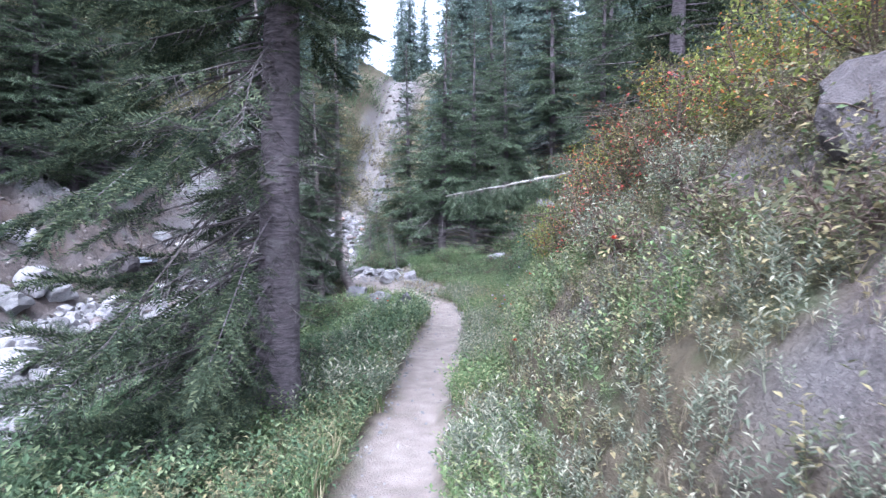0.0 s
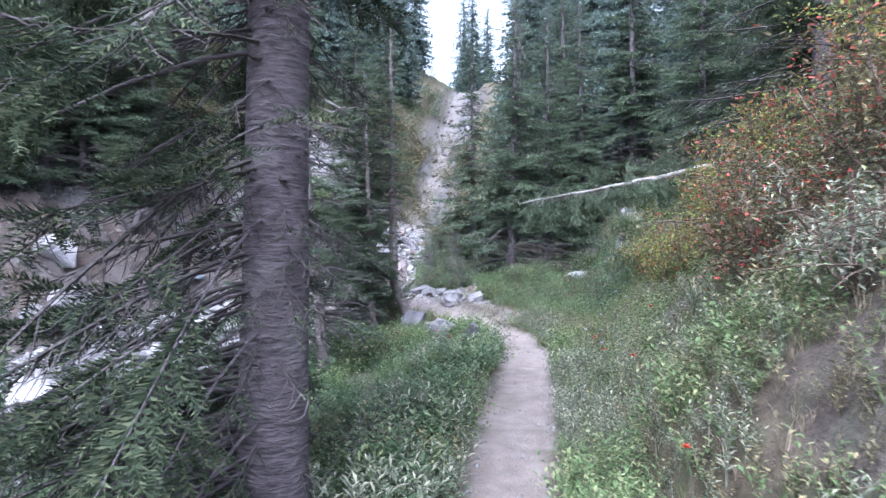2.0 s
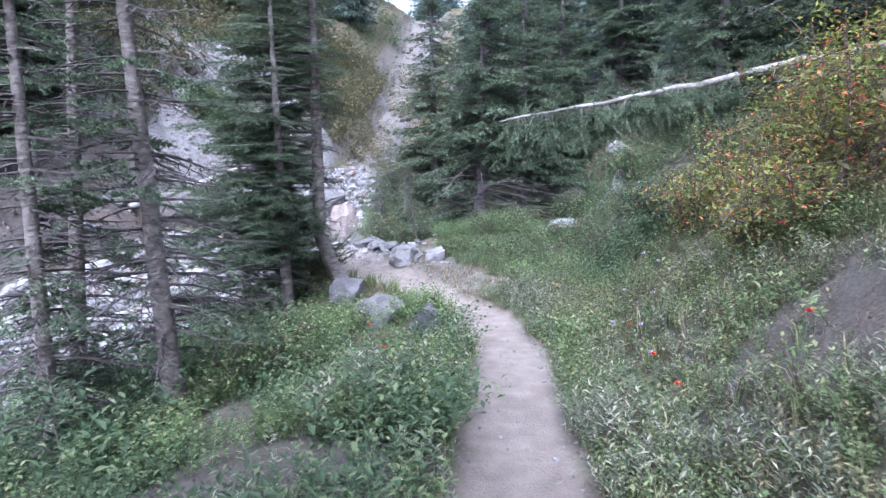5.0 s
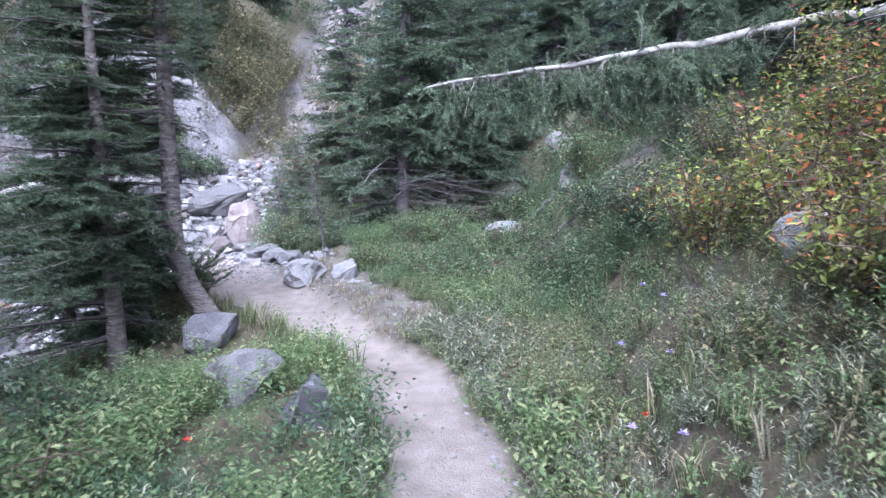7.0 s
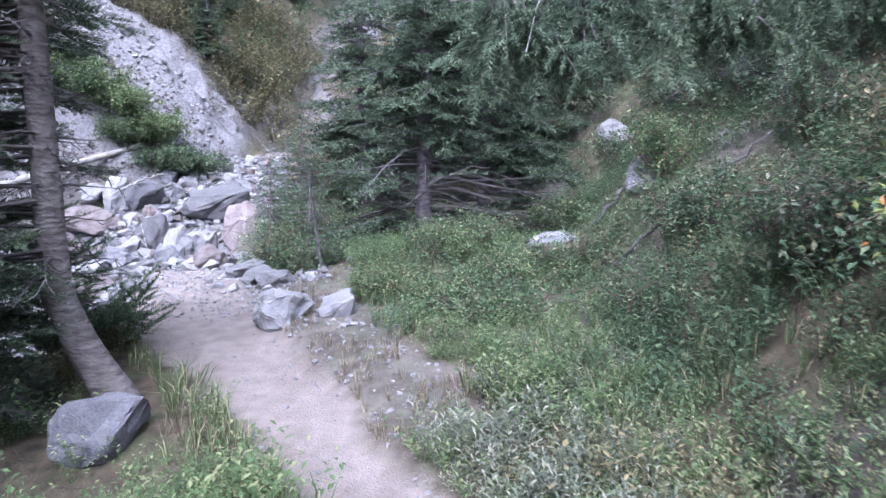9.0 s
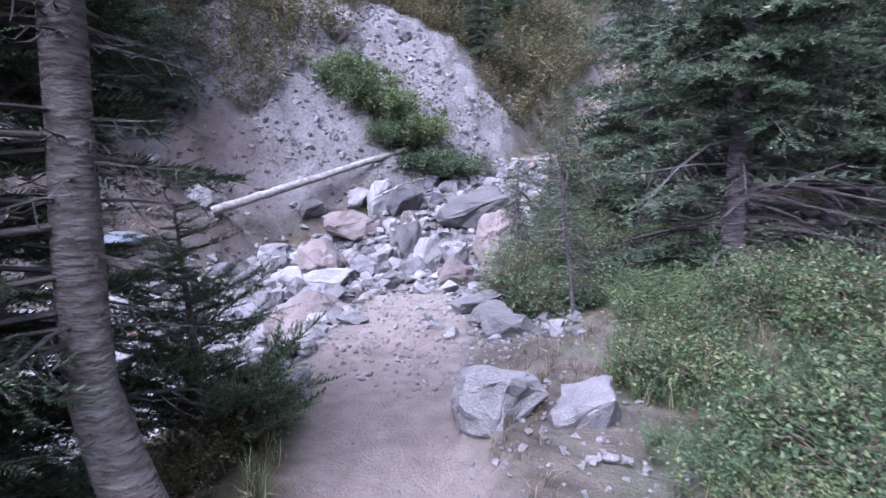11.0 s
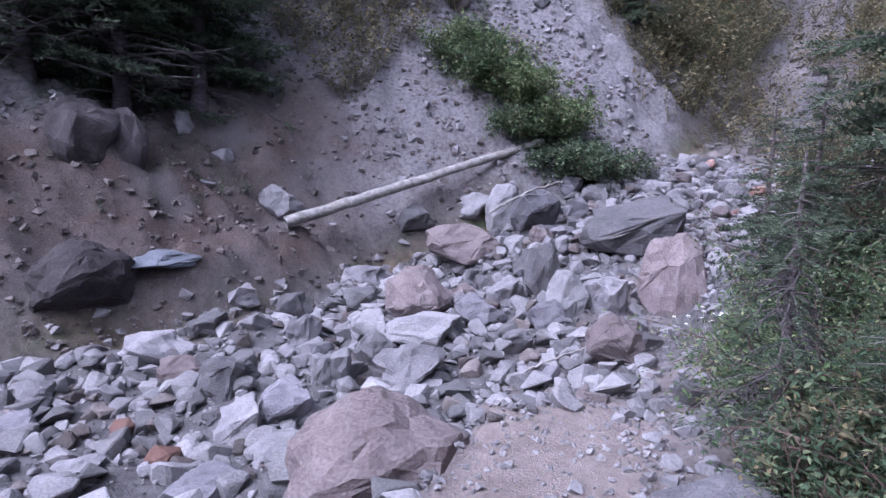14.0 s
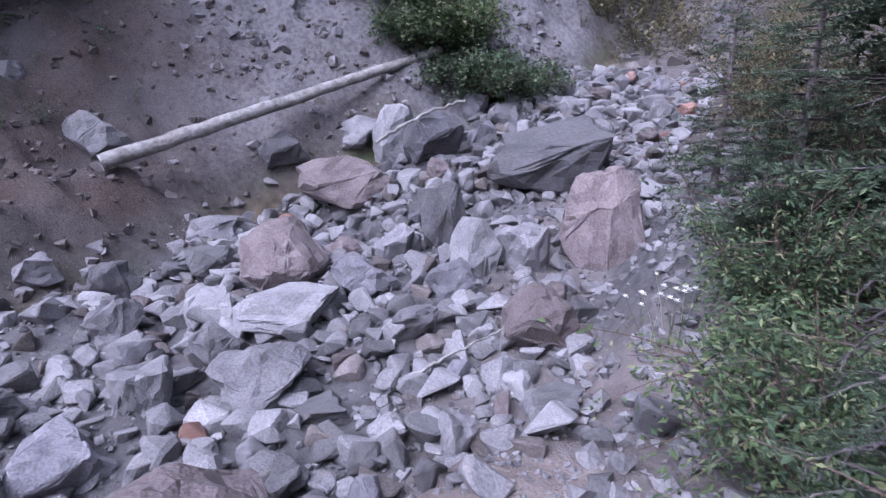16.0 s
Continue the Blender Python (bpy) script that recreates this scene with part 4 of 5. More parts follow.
def meadow(name, kind, n, place, lo, hi, seed, material, label, clump=0.0, floor_mask=True):
    """Many small plants on the ground, as one mesh."""
    g = np.random.default_rng(seed)
    x, y = place(g, n)
    if clump:
        keep = wobble(x, y, 0.8, seed) + 0.6 * wobble(x, y, 0.3, seed + 1) > g.uniform(-1, 1, len(x)) * 0.4 - 1 + clump
        x, y = x[keep], y[keep]
    z, trail, bed, bare, raw = land(x, y)
    if floor_mask:
        verge = x > np.interp(y, (12.6, 13.0, 13.8, 15.2, 16.5, 17.5, 18), (-9, 0.4, 0.05, -0.55, -0.95, -0.95, -9))
        verge |= (x < np.interp(y, TRAIL_Y, TRAIL_X)) | (hi < 0.19)
        clear = ((x + 1.0) / 0.5) ** 2 + ((y - 10.9) / 0.75) ** 2 > 1
        soil = clear & (raw < 0.45) | (g.random(len(x)) < 0.12)
        keep = (trail < (0.6 if hi < 0.19 else 0.12)) & (bed < 0.45) & verge & soil
        x, y, z = x[keep], y[keep], z[keep]
    size = (lo + (hi - lo) * 1.15 * g.random(len(x)) ** 1.3) * (0.9 + 0.4 * wobble(x, y, 1.0, seed + 2))
    pick = g.integers(0, 5, len(x))
    pieces = []
    for k in range(5):
        m = pick == k
        a = g.uniform(0, 6.283, m.sum())
        along = np.stack([np.cos(a), np.sin(a), np.zeros(m.sum())], -1)
        up = unit(np.stack([g.normal(0, 0.12, m.sum()), g.normal(0, 0.12, m.sum()), np.ones(m.sum())], -1))
        along = unit(along - up * (along * up).sum(-1, keepdims=True))
        pieces.append(spread(HERBS[kind][k], np.stack([x[m], y[m], z[m] - 0.01], -1), along, up, size[m]))
    return tagged(new(name, mesh_np(name, *join(pieces), material)), label, "plants", kind="stuff")


def beside(y0, y1, near, far, side, power=1.0):
    """Places beside the path, from near to far metres past its edge."""
    def place(g, n):
        y = y0 + (y1 - y0) * g.random(n)
        return np.interp(y, TRAIL_Y, TRAIL_X) + side * (np.interp(y, TRAIL_Y, TRAIL_W) + near + (far - near) * g.random(n) ** power), y
    return place


def patch(x0, x1, y0, y1):
    def place(g, n):
        return x0 + (x1 - x0) * g.random(n), y0 + (y1 - y0) * g.random(n)
    return place


meadow("low_shrubs", "shrublet", 3200, beside(1.2, 11, 0.12, 3.4, -1, 1.2), 0.2, 0.36, 1, LEAF_GREEN, "low green leafy shrubs beside the path", 0.75)
meadow("low_shrubs", "shrublet", 900, beside(1.5, 8, 0.1, 1.6, -1), 0.18, 0.32, 2, LEAF_LIME, "low yellow-green leafy shrubs beside the path", 0.55)
meadow("low_shrubs", "shrublet", 500, beside(1.5, 7, 0.1, 1.6, -1), 0.15, 0.3, 23, LEAF_OLIVE, "low olive leafy shrubs beside the path", 0.5)
meadow("leafy_herbs", "broad", 1500, beside(8.5, 13.6, 0.15, 3.2, -1), 0.16, 0.32, 3, LEAF_LIME, "lush green leafy growth below the path", 0.8)
meadow("leafy_herbs", "shrublet", 1100, beside(8.5, 12.6, 0.1, 2.2, -1), 0.18, 0.32, 4, LEAF_LIME, "lush yellow-green growth below the path", 0.6)
meadow("willow_herbs", "willow", 700, beside(5.0, 10.5, 0.05, 1.0, -1), 0.2, 0.42, 5, LEAF_SILVER, "pale silvery herbs along the path", 0.6)
meadow("grass_tufts", "grass", 420, beside(1.0, 15.0, -0.02, 0.3, -1), 0.12, 0.3, 6, GRASS, "grass tufts along the path")
meadow("willow_herbs", "willow", 2900, beside(1.0, 13.5, 0.06, 1.5, 1, 1.3), 0.12, 0.3, 7, LEAF_SILVER, "pale silvery herbs on the bank beside the path", 0.7)
meadow("bank_shrubs", "shrublet", 2000, beside(1.0, 12.5, 0.15, 2.4, 1), 0.14, 0.3, 8, LEAF_OLIVE, "olive leafy shrubs on the bank", 0.6)
meadow("leafy_herbs", "shrublet", 2600, beside(2.5, 13.5, 0.05, 2.0, 1, 1.3), 0.13, 0.32, 9, LEAF_LIME, "fresh green leafy growth on the bank", 0.75)
meadow("grass_tufts", "grass", 850, beside(2.2, 14, 0.0, 2.4, 1, 1.3), 0.12, 0.3, 10, GRASS, "grass tufts on the bank", 0.7)
meadow("dry_grass", "grass", 600, beside(2.6, 13, 0.0, 2.2, 1), 0.1, 0.26, 11, STRAW, "dry grass on the bank", 0.6)
meadow("leafy_herbs", "broad", 2600, patch(-1.3, 3.2, 13.2, 19.5), 0.16, 0.28, 12, LEAF_LIME, "fresh green leafy growth on the flat beyond the path", 0.95)
meadow("leafy_herbs", "shrublet", 2600, patch(-1.0, 3.4, 13.0, 20.0), 0.16, 0.28, 13, LEAF_GREEN, "deep green leafy shrubs on the flat beyond the path", 0.7)
meadow("grass_tufts", "grass", 400, patch(-1.5, 2.0, 13.0, 17), 0.2, 0.4, 14, GRASS, "grass tufts on the flat beyond the path", 0.6)
meadow("dry_grass", "grass", 2200, patch(-1.6, 0.8, 12.9, 17.0), 0.05, 0.15, 15, STRAW, "short dry grass beside the path", 0.9)
meadow("leafy_herbs", "broad", 500, patch(-2.9, -1.9, 14.0, 15.4), 0.12, 0.28, 16, LEAF_OLIVE, "low olive growth at the bend of the path", 0.7)
meadow("leafy_herbs", "shrublet", 1500, patch(2.0, 7.5, 1.5, 16), 0.22, 0.42, 17, LEAF_OLIVE, "olive shrubs on the upper bank", 0.6)
meadow("leafy_herbs", "broad", 900, patch(1.5, 8, 17, 27), 0.3, 0.5, 18, LEAF_GREEN, "green growth under the firs", 0.7)
meadow("slope_shrubs", "shrublet", 1700, patch(-17, -5.2, 30.5, 43), 0.6, 1.5, 19, LEAF_OLIVE, "olive and yellow shrubs on the far slope", 0.8)
meadow("slope_shrubs", "shrublet", 900, patch(-20, -5.2, 31.5, 60), 0.6, 1.6, 20, LEAF_GREEN, "green shrubs on the far slope", 0.8)
meadow("slope_shrubs", "shrublet", 1200, patch(-3.0, 8, 25.5, 48), 0.5, 1.3, 21, LEAF_OLIVE, "olive shrubs at the wood's edge", 0.7)
meadow("slope_shrubs", "shrublet", 1300, patch(-17, -10.5, 24, 34), 0.5, 1.2, 27, LEAF_OLIVE, "olive shrubs above the scree", 0.8)
meadow("leafy_herbs", "shrublet", 1500, patch(1.4, 5.5, 11.5, 19), 0.2, 0.4, 28, LEAF_GREEN, "green growth on the slope under the snag", 0.8)
meadow("dry_litter", "grass", 900, patch(0.6, 3.2, 1.0, 5.5), 0.05, 0.15, 30, STRAW, "dry grass litter on the bare soil", 0.8, False)
meadow("bank_shrubs", "shrublet", 300, patch(0.9, 2.9, 1.2, 5.2), 0.12, 0.3, 32, LEAF_OLIVE, "sparse olive shrublets on bare soil", 0.45, False)
meadow("dry_litter", "grass", 500, patch(0.8, 3.0, 1.2, 5.2), 0.04, 0.1, 34, STRAW, "short dry litter on bare soil", 0.9, False)
meadow("slope_shrubs", "shrublet", 420, patch(-7.0, -2.4, 29.5, 46), 0.35, 0.95, 31, LEAF_OLIVE, "olive shrubs along the gully", 0.5, False)
meadow("bank_growth", "shrublet", 260, patch(-13.6, -10.4, 14.5, 24), 0.12, 0.3, 22, LEAF_GREEN, "sparse green growth on the raw bank", 0.35, False)
meadow("slope_shrubs", "shrublet", 1500, patch(-26, -14.5, 10, 32), 0.5, 1.2, 24, LEAF_OLIVE, "olive shrubs on the wooded shoulder", 0.8)
meadow("leafy_herbs", "shrublet", 900, patch(-5.6, -2.4, 3, 13), 0.25, 0.55, 25, LEAF_GREEN, "green growth on the slope towards the creek", 0.7)
meadow("leafy_herbs", "broad", 500, patch(-2.6, -0.6, 17.4, 21), 0.2, 0.4, 26, LEAF_GREEN, "green growth at the edge of the creek", 0.7)


# ---- shrubs that stand out ----
def shrub(name, x, y, wide, high, leaves, leaf_len, leaf_wide, seed, material, label, category="shrub", group="", second=None, share=0.25, stems=12):
    g = np.random.default_rng(seed)
    thing = tagged(new(name), label, category, group)
    z0 = ground_z(x, y)
    thing.matrix_basis = pose(x, y, z0 - 0.03)
    twigs, ends = [], []
    for _ in range(stems):
        a, l = g.uniform(0, 6.283), wide * 0.5 * math.sqrt(g.random()) * 0.95
        top = np.array([math.cos(a) * l, math.sin(a) * l, high * g.uniform(0.6, 1.0) * (1 - 0.35 * (2 * l / wide) ** 2)])
        s = np.linspace(0, 1, 5)[:, None]
        p = top * np.concatenate([s ** 0.8, s ** 0.8, s ** 1.2], -1)
        twigs.append(tube(p, (0.008 + 0.006 * high) * (1 - 0.8 * s[:, 0]), 4))
        for _k in range(7):
            t = g.uniform(0.35, 1.0)
            q = np.array([np.interp(t, s[:, 0], p[:, i]) for i in range(3)])
            e = q + g.normal(0, 1, 3) * np.array([0.16, 0.16, 0.1]) * (wide + high) * 0.5
            e[2] = max(e[2], 0.05)
            twigs.append(tube(np.stack([q, (q + e) / 2 + np.array([0, 0, 0.02]), e]), (0.005, 0.004, 0.002), 3))
            ends.append((q, e))
    tagged(part("stem", mesh_np("stem", *join(twigs), STEM), thing), kind="stuff")
    ends_a, ends_b = np.array([q for q, e in ends]), np.array([e for q, e in ends])
    for nm, mt, n in (("foliage", material, int(leaves * (1 - (share if second else 0)))), ("bright_foliage", second, int(leaves * share))):
        if not mt:
            continue
        k = g.integers(0, len(ends), n) if nm == "foliage" else g.integers(0, max(2, len(ends) // 3), n)
        t = g.uniform(0.2, 1.08, (n, 1))
        o = ends_a[k] * (1 - t) + ends_b[k] * t + g.normal(0, 0.035, (n, 3)) * (1 + wide * 0.5)
        d = unit(g.normal(0, 1, (n, 3)) * np.array([1, 1, 0.6]) + np.array([0, 0, 0.15]))
        u = unit(g.normal(0, 0.5, (n, 3)) + np.array([0, 0, 1.0]))
        part(nm, mesh_np(nm, *spread(leaf_proto(leaf_wide), o, d, u, leaf_len * g.uniform(0.6, 1.25, n)), mt), thing)
    return thing


AUTUMN = "autumn huckleberry shrubs on the bank"


def autumn(x, y, wide, high, seed, material, second, label):
    return shrub("huckleberry_shrub", x, y, wide, high, int(2100 * wide * high), 0.045, 0.5, seed, material, label, "shrub", AUTUMN, second, 0.28, 14)


autumn(1.6, 6.5, 1.1, 1.05, 1, LEAF_RED, LEAF_OLIVE, "brown and red huckleberry shrub on the bank")
autumn(2.0, 7.5, 1.3, 1.3, 2, LEAF_RED, LEAF_OLIVE, "brown and red huckleberry shrub on the bank")
autumn(2.1, 5.7, 1.3, 1.3, 3, LEAF_RED, LEAF_OLIVE, "brown-leaved huckleberry shrub on the bank")
autumn(2.8, 6.7, 1.5, 1.7, 4, LEAF_AMBER, LEAF_RED, "yellow and orange huckleberry shrub on the bank")
autumn(2.6, 4.9, 1.4, 1.0, 5, LEAF_AMBER, LEAF_RED, "yellow-green huckleberry shrub with orange leaves")
autumn(3.3, 5.6, 1.6, 1.2, 6, LEAF_AMBER, LEAF_OLIVE, "yellow-green huckleberry shrub on the bank")
autumn(2.6, 8.7, 1.4, 1.7, 7, LEAF_AMBER, LEAF_RED, "yellow and orange huckleberry shrub on the bank")
autumn(2.6, 10.0, 1.3, 1.6, 8, LEAF_AMBER, LEAF_RED, "yellow-green huckleberry shrub with scarlet leaves")
autumn(2.0, 9.6, 0.8, 0.8, 9, LEAF_AMBER, LEAF_RED, "small amber huckleberry shrub on the bank")
autumn(3.3, 9.4, 1.6, 1.9, 10, LEAF_OLIVE, LEAF_RED, "olive huckleberry shrub with some red leaves")
autumn(2.0, 11.6, 1.0, 0.95, 18, LEAF_AMBER, LEAF_OLIVE, "yellow-green huckleberry shrub on the bank")
autumn(3.1, 10.8, 1.4, 1.5, 19, LEAF_AMBER, LEAF_RED, "yellow and orange huckleberry shrub on the bank")
autumn(3.2, 11.8, 1.3, 1.2, 11, LEAF_AMBER, LEAF_OLIVE, "yellow-green huckleberry shrub on the bank")
autumn(3.6, 7.8, 1.7, 1.9, 12, LEAF_OLIVE, LEAF_AMBER, "olive huckleberry shrub on the bank")
autumn(2.2, 3.2, 0.9, 0.5, 13, LEAF_OLIVE, LEAF_AMBER, "low olive huckleberry shrub on the bank")
autumn(1.5, 2.2, 0.6, 0.42, 14, LEAF_OLIVE, LEAF_LIME, "low olive shrub beside bare soil")
autumn(1.25, 3.9, 0.7, 0.4, 15, LEAF_OLIVE, LEAF_LIME, "low olive shrub on the bank")
shrub("willow_bush", 1.3, 4.9, 0.9, 0.75, 2000, 0.037, 0.32, 16, LEAF_SILVER, "pale silvery willow bush on the bank", stems=16)
shrub("willow_bush", 1.75, 4.3, 0.8, 0.6, 1600, 0.037, 0.32, 17, LEAF_SILVER, "pale silvery willow bush on the bank", stems=14)
shrub("leafy_bush", -8.75, 26.15, 2.3, 0.9, 9000, 0.085, 0.55, 21, LEAF_LIME, "fresh green leafy bush behind the fallen birch log", stems=34, second=LEAF_GREEN, share=0.45)
shrub("leafy_bush", -9.35, 26.20, 2.0, 0.9, 8000, 0.085, 0.55, 22, LEAF_LIME, "fresh green leafy bush at the foot of the scree", stems=30, second=LEAF_GREEN, share=0.35)
shrub("leafy_bush", -7.45, 26.40, 2.4, 1.0, 8000, 0.08, 0.55, 23, LEAF_LIME, "green leafy bush at the foot of the scree", stems=30, second=LEAF_LIME, share=0.3)
shrub("leafy_bush", -8.05, 26.40, 2.4, 1.0, 7500, 0.08, 0.55, 24, LEAF_LIME, "green bush at the foot of the scree", stems=26, second=LEAF_LIME, share=0.4)
shrub("creekside_bush", -2.2, 19.95, 1.7, 1.1, 11000, 0.05, 0.42, 25, LEAF_LIME, "fresh green and dark green bush at the edge of the creek", stems=36, second=LEAF_GREEN, share=0.5)
shrub("creekside_bush", -1.35, 18.9, 1.2, 0.85, 3600, 0.05, 0.4, 26, LEAF_GREEN, "green bush at the edge of the creek", stems=20, second=LEAF_OLIVE)
shrub("creekside_bush", -2.4, 21.4, 1.7, 1.25, 8000, 0.05, 0.38, 27, LEAF_GREEN, "yellow-green bush at the edge of the creek", stems=20, second=LEAF_LIME)
shrub("creekside_bush", -1.35, 20.6, 1.6, 1.35, 5200, 0.05, 0.4, 28, LEAF_GREEN, "dense green bush at the edge of the creek", stems=26, second=LEAF_LIME, share=0.4)
shrub("creekside_bush", -2.3, 23.4, 1.8, 1.3, 4200, 0.06, 0.42, 29, LEAF_OLIVE, "olive-green bush beside the gully", stems=16)
shrub("leafy_bush", -7.65, 26.15, 2.0, 0.7, 6500, 0.075, 0.5, 37, LEAF_GREEN, "low green bush beside the fallen birch log", stems=26, second=LEAF_LIME, share=0.35)
shrub("creekside_bush", -1.7, 22.4, 1.7, 1.5, 5000, 0.055, 0.4, 35, LEAF_GREEN, "dense green bush beside the gully", stems=20, second=LEAF_OLIVE)
shrub("creekside_bush", -2.6, 25.3, 1.8, 1.2, 3600, 0.06, 0.42, 36, LEAF_OLIVE, "olive-green bush beside the gully", stems=18, second=LEAF_GREEN)
shrub("creekside_bush", -1.35, 17.9, 0.9, 0.5, 1800, 0.045, 0.45, 30, LEAF_GREEN, "low green bush at the edge of the creek", stems=16)
shrub("creekside_bush", -2.05, 18.3, 1.0, 0.75, 4200, 0.048, 0.42, 81, LEAF_GREEN, "dark green bush with fresh tips at the creek edge", stems=24, second=LEAF_OLIVE, share=0.35)
shrub("creekside_bush", -1.6, 17.8, 1.0, 0.6, 3000, 0.045, 0.45, 82, LEAF_GREEN, "low green bush at the edge of the creek", stems=20, second=LEAF_LIME, share=0.3)
shrub("creekside_bush", -1.95, 18.95, 1.2, 1.1, 5000, 0.05, 0.42, 83, LEAF_GREEN, "dense green bush round a young fir", stems=26, second=LEAF_LIME, share=0.35)
shrub("trailside_bush", -1.9, 10.1, 1.2, 0.6, 3200, 0.042, 0.55, 31, LEAF_LIME, "yellow-green leafy bush below the path", stems=18, second=LEAF_GREEN)
shrub("trailside_bush", -2.2, 11.4, 1.1, 0.55, 2600, 0.042, 0.55, 32, LEAF_GREEN, "green leafy bush below the path", stems=16)
shrub("trailside_bush", 0.7, 15.3, 1.5, 0.55, 4200, 0.037, 0.55, 33, LEAF_GREEN, "deep green leafy bush on the flat", stems=18)
shrub("trailside_bush", 1.9, 14.6, 1.4, 0.6, 3800, 0.037, 0.55, 34, LEAF_GREEN, "deep green leafy bush on the flat", stems=18)


def flowers(name, places, high, material, label, head=0.03, per=1, spread_by=0.0, seed=1):
    for x, y in places:
        g = np.random.default_rng(seed + int(abs(x) * 100 + y * 10))
        thing = tagged(new(name), label, "flower", name + "s")
        thing.matrix_basis = pose(x, y, ground_z(x, y))
        stalks, heads = [], []
        for _ in range(per):
            b = np.array([g.normal() * spread_by, g.normal() * spread_by, 0])
            tip = b * 1.5 + np.array([g.normal() * 0.05, g.normal() * 0.05, high * g.uniform(0.75, 1.1)])
            stalks.append(tube(np.stack([b, (b + tip) / 2 + np.array([0.01, 0, 0]), tip]), (0.003, 0.003, 0.002), 3))
            n = 9
            a = np.arange(n) * 2.4
            d = unit(np.stack([np.cos(a), np.sin(a), np.linspace(0.1, 1.4, n)], -1))
            heads.append(spread(leaf_proto(0.6), np.tile(tip, (n, 1)), d, np.tile([[0.02, 0.01, 1.0]], (n, 1)), np.full(n, head)))
        tagged(part("stalk", mesh_np("stalk", *join(stalks), LEAF_SILVER), thing), kind="stuff")
        part("blossom", mesh_np("blossom", *join(heads), material), thing)


flowers("paintbrush", ((0.95, 3.3), (0.85, 8.4), (0.75, 8.7), (1.1, 8.0), (-0.85, 9.2), (1.05, 10.4), (0.8, 6.8), (-1.15, 10.2), (0.62, 4.9)), 0.42, PETAL_RED, "scarlet paintbrush flower among herbs", 0.027)
flowers("everlasting", ((-3.1, 21.0),), 0.42, PETAL_WHITE, "clump of white everlasting flowers at the creek edge", 0.028, 14, 0.1)
flowers("aster", ((0.9, 10.0), (1.3, 10.9), (1.0, 9.3), (1.5, 11.4)), 0.36, PETAL_VIOLET, "pale violet aster among herbs", 0.03, 2, 0.05)

for x, y, wide, high, seed, leaf, other in ((1.6, 16.6, 1.2, 0.6, 41, LEAF_GREEN, LEAF_OLIVE), (2.6, 15.6, 1.4, 0.8, 42, LEAF_GREEN, NEEDLES), (2.9, 17.2, 1.3, 0.9, 43, LEAF_LIME, LEAF_GREEN),
                                            (3.4, 13.9, 1.5, 0.9, 44, LEAF_OLIVE, LEAF_GREEN), (2.3, 13.3, 1.2, 0.7, 45, LEAF_GREEN, LEAF_SILVER), (0.6, 17.4, 1.2, 0.5, 46, LEAF_GREEN, LEAF_LIME),
                                            (3.2, 19.6, 1.5, 0.9, 49, LEAF_GREEN, NEEDLES), (4.4, 20.4, 1.6, 1.0, 50, LEAF_GREEN, LEAF_OLIVE), (2.2, 18.9, 1.3, 0.7, 57, LEAF_GREEN, LEAF_LIME), (4.9, 21.9, 1.7, 1.0, 58, LEAF_OLIVE, LEAF_GREEN),
                                            (3.9, 16.0, 1.6, 1.1, 47, NEEDLES, LEAF_GREEN), (4.3, 18.6, 1.7, 1.2, 48, LEAF_GREEN, NEEDLES)):
    shrub("slope_bush", x, y, wide, high, int(2300 * wide * high) + 600, 0.05, 0.5, seed, leaf, "green leafy bush on the slope past the path", stems=16, second=other, share=0.35)
autumn(2.25, 11.1, 1.2, 1.15, 51, LEAF_AMBER, LEAF_RED, "yellow and orange huckleberry shrub above a grey rock")
autumn(1.95, 10.1, 0.9, 0.9, 52, LEAF_AMBER, LEAF_OLIVE, "yellow-green huckleberry shrub on the bank")
autumn(3.0, 4.2, 1.4, 1.1, 53, LEAF_AMBER, LEAF_OLIVE, "yellow-green huckleberry shrub beside a rock outcrop")
autumn(1.95, 2.7, 0.8, 0.4, 54, LEAF_OLIVE, LEAF_LIME, "low olive shrub on bare soil")
autumn(2.3, 3.9, 0.9, 0.5, 55, LEAF_OLIVE, LEAF_AMBER, "low olive shrub on the bank")
autumn(1.5, 3.2, 0.6, 0.35, 56, LEAF_OLIVE, LEAF_LIME, "low olive shrub on bare soil")
for x, y, wide, high, seed, leaf, other in ((0.2, 17.2, 1.3, 0.5, 61, LEAF_GREEN, LEAF_LIME), (0.5, 18.3, 1.4, 0.6, 62, LEAF_GREEN, LEAF_LIME), (-0.3, 16.2, 1.0, 0.35, 63, LEAF_LIME, LEAF_GREEN),
                                            (0.3, 15.5, 1.1, 0.42, 64, LEAF_GREEN, LEAF_LIME), (-0.4, 19.2, 1.3, 0.6, 65, LEAF_GREEN, LEAF_LIME), (1.0, 16.4, 1.2, 0.5, 66, LEAF_LIME, LEAF_GREEN)):
    shrub("leafy_clump", x, y, wide, high, int(4200 * wide * (high + 0.5)), 0.036, 0.55, seed, leaf, "fresh green leafy clump on the flat past the boulders", stems=20, second=other, share=0.4)
shrub("leafy_bush", -6.80, 26.30, 2.2, 0.9, 6500, 0.08, 0.55, 71, LEAF_GREEN, "green leafy bush at the foot of the scree", stems=26, second=NEEDLES, share=0.4)
shrub("leafy_bush", -6.35, 26.80, 1.8, 0.9, 5000, 0.075, 0.5, 72, LEAF_GREEN, "dark green bush beside the stones of the creek", stems=22, second=NEEDLES, share=0.5)

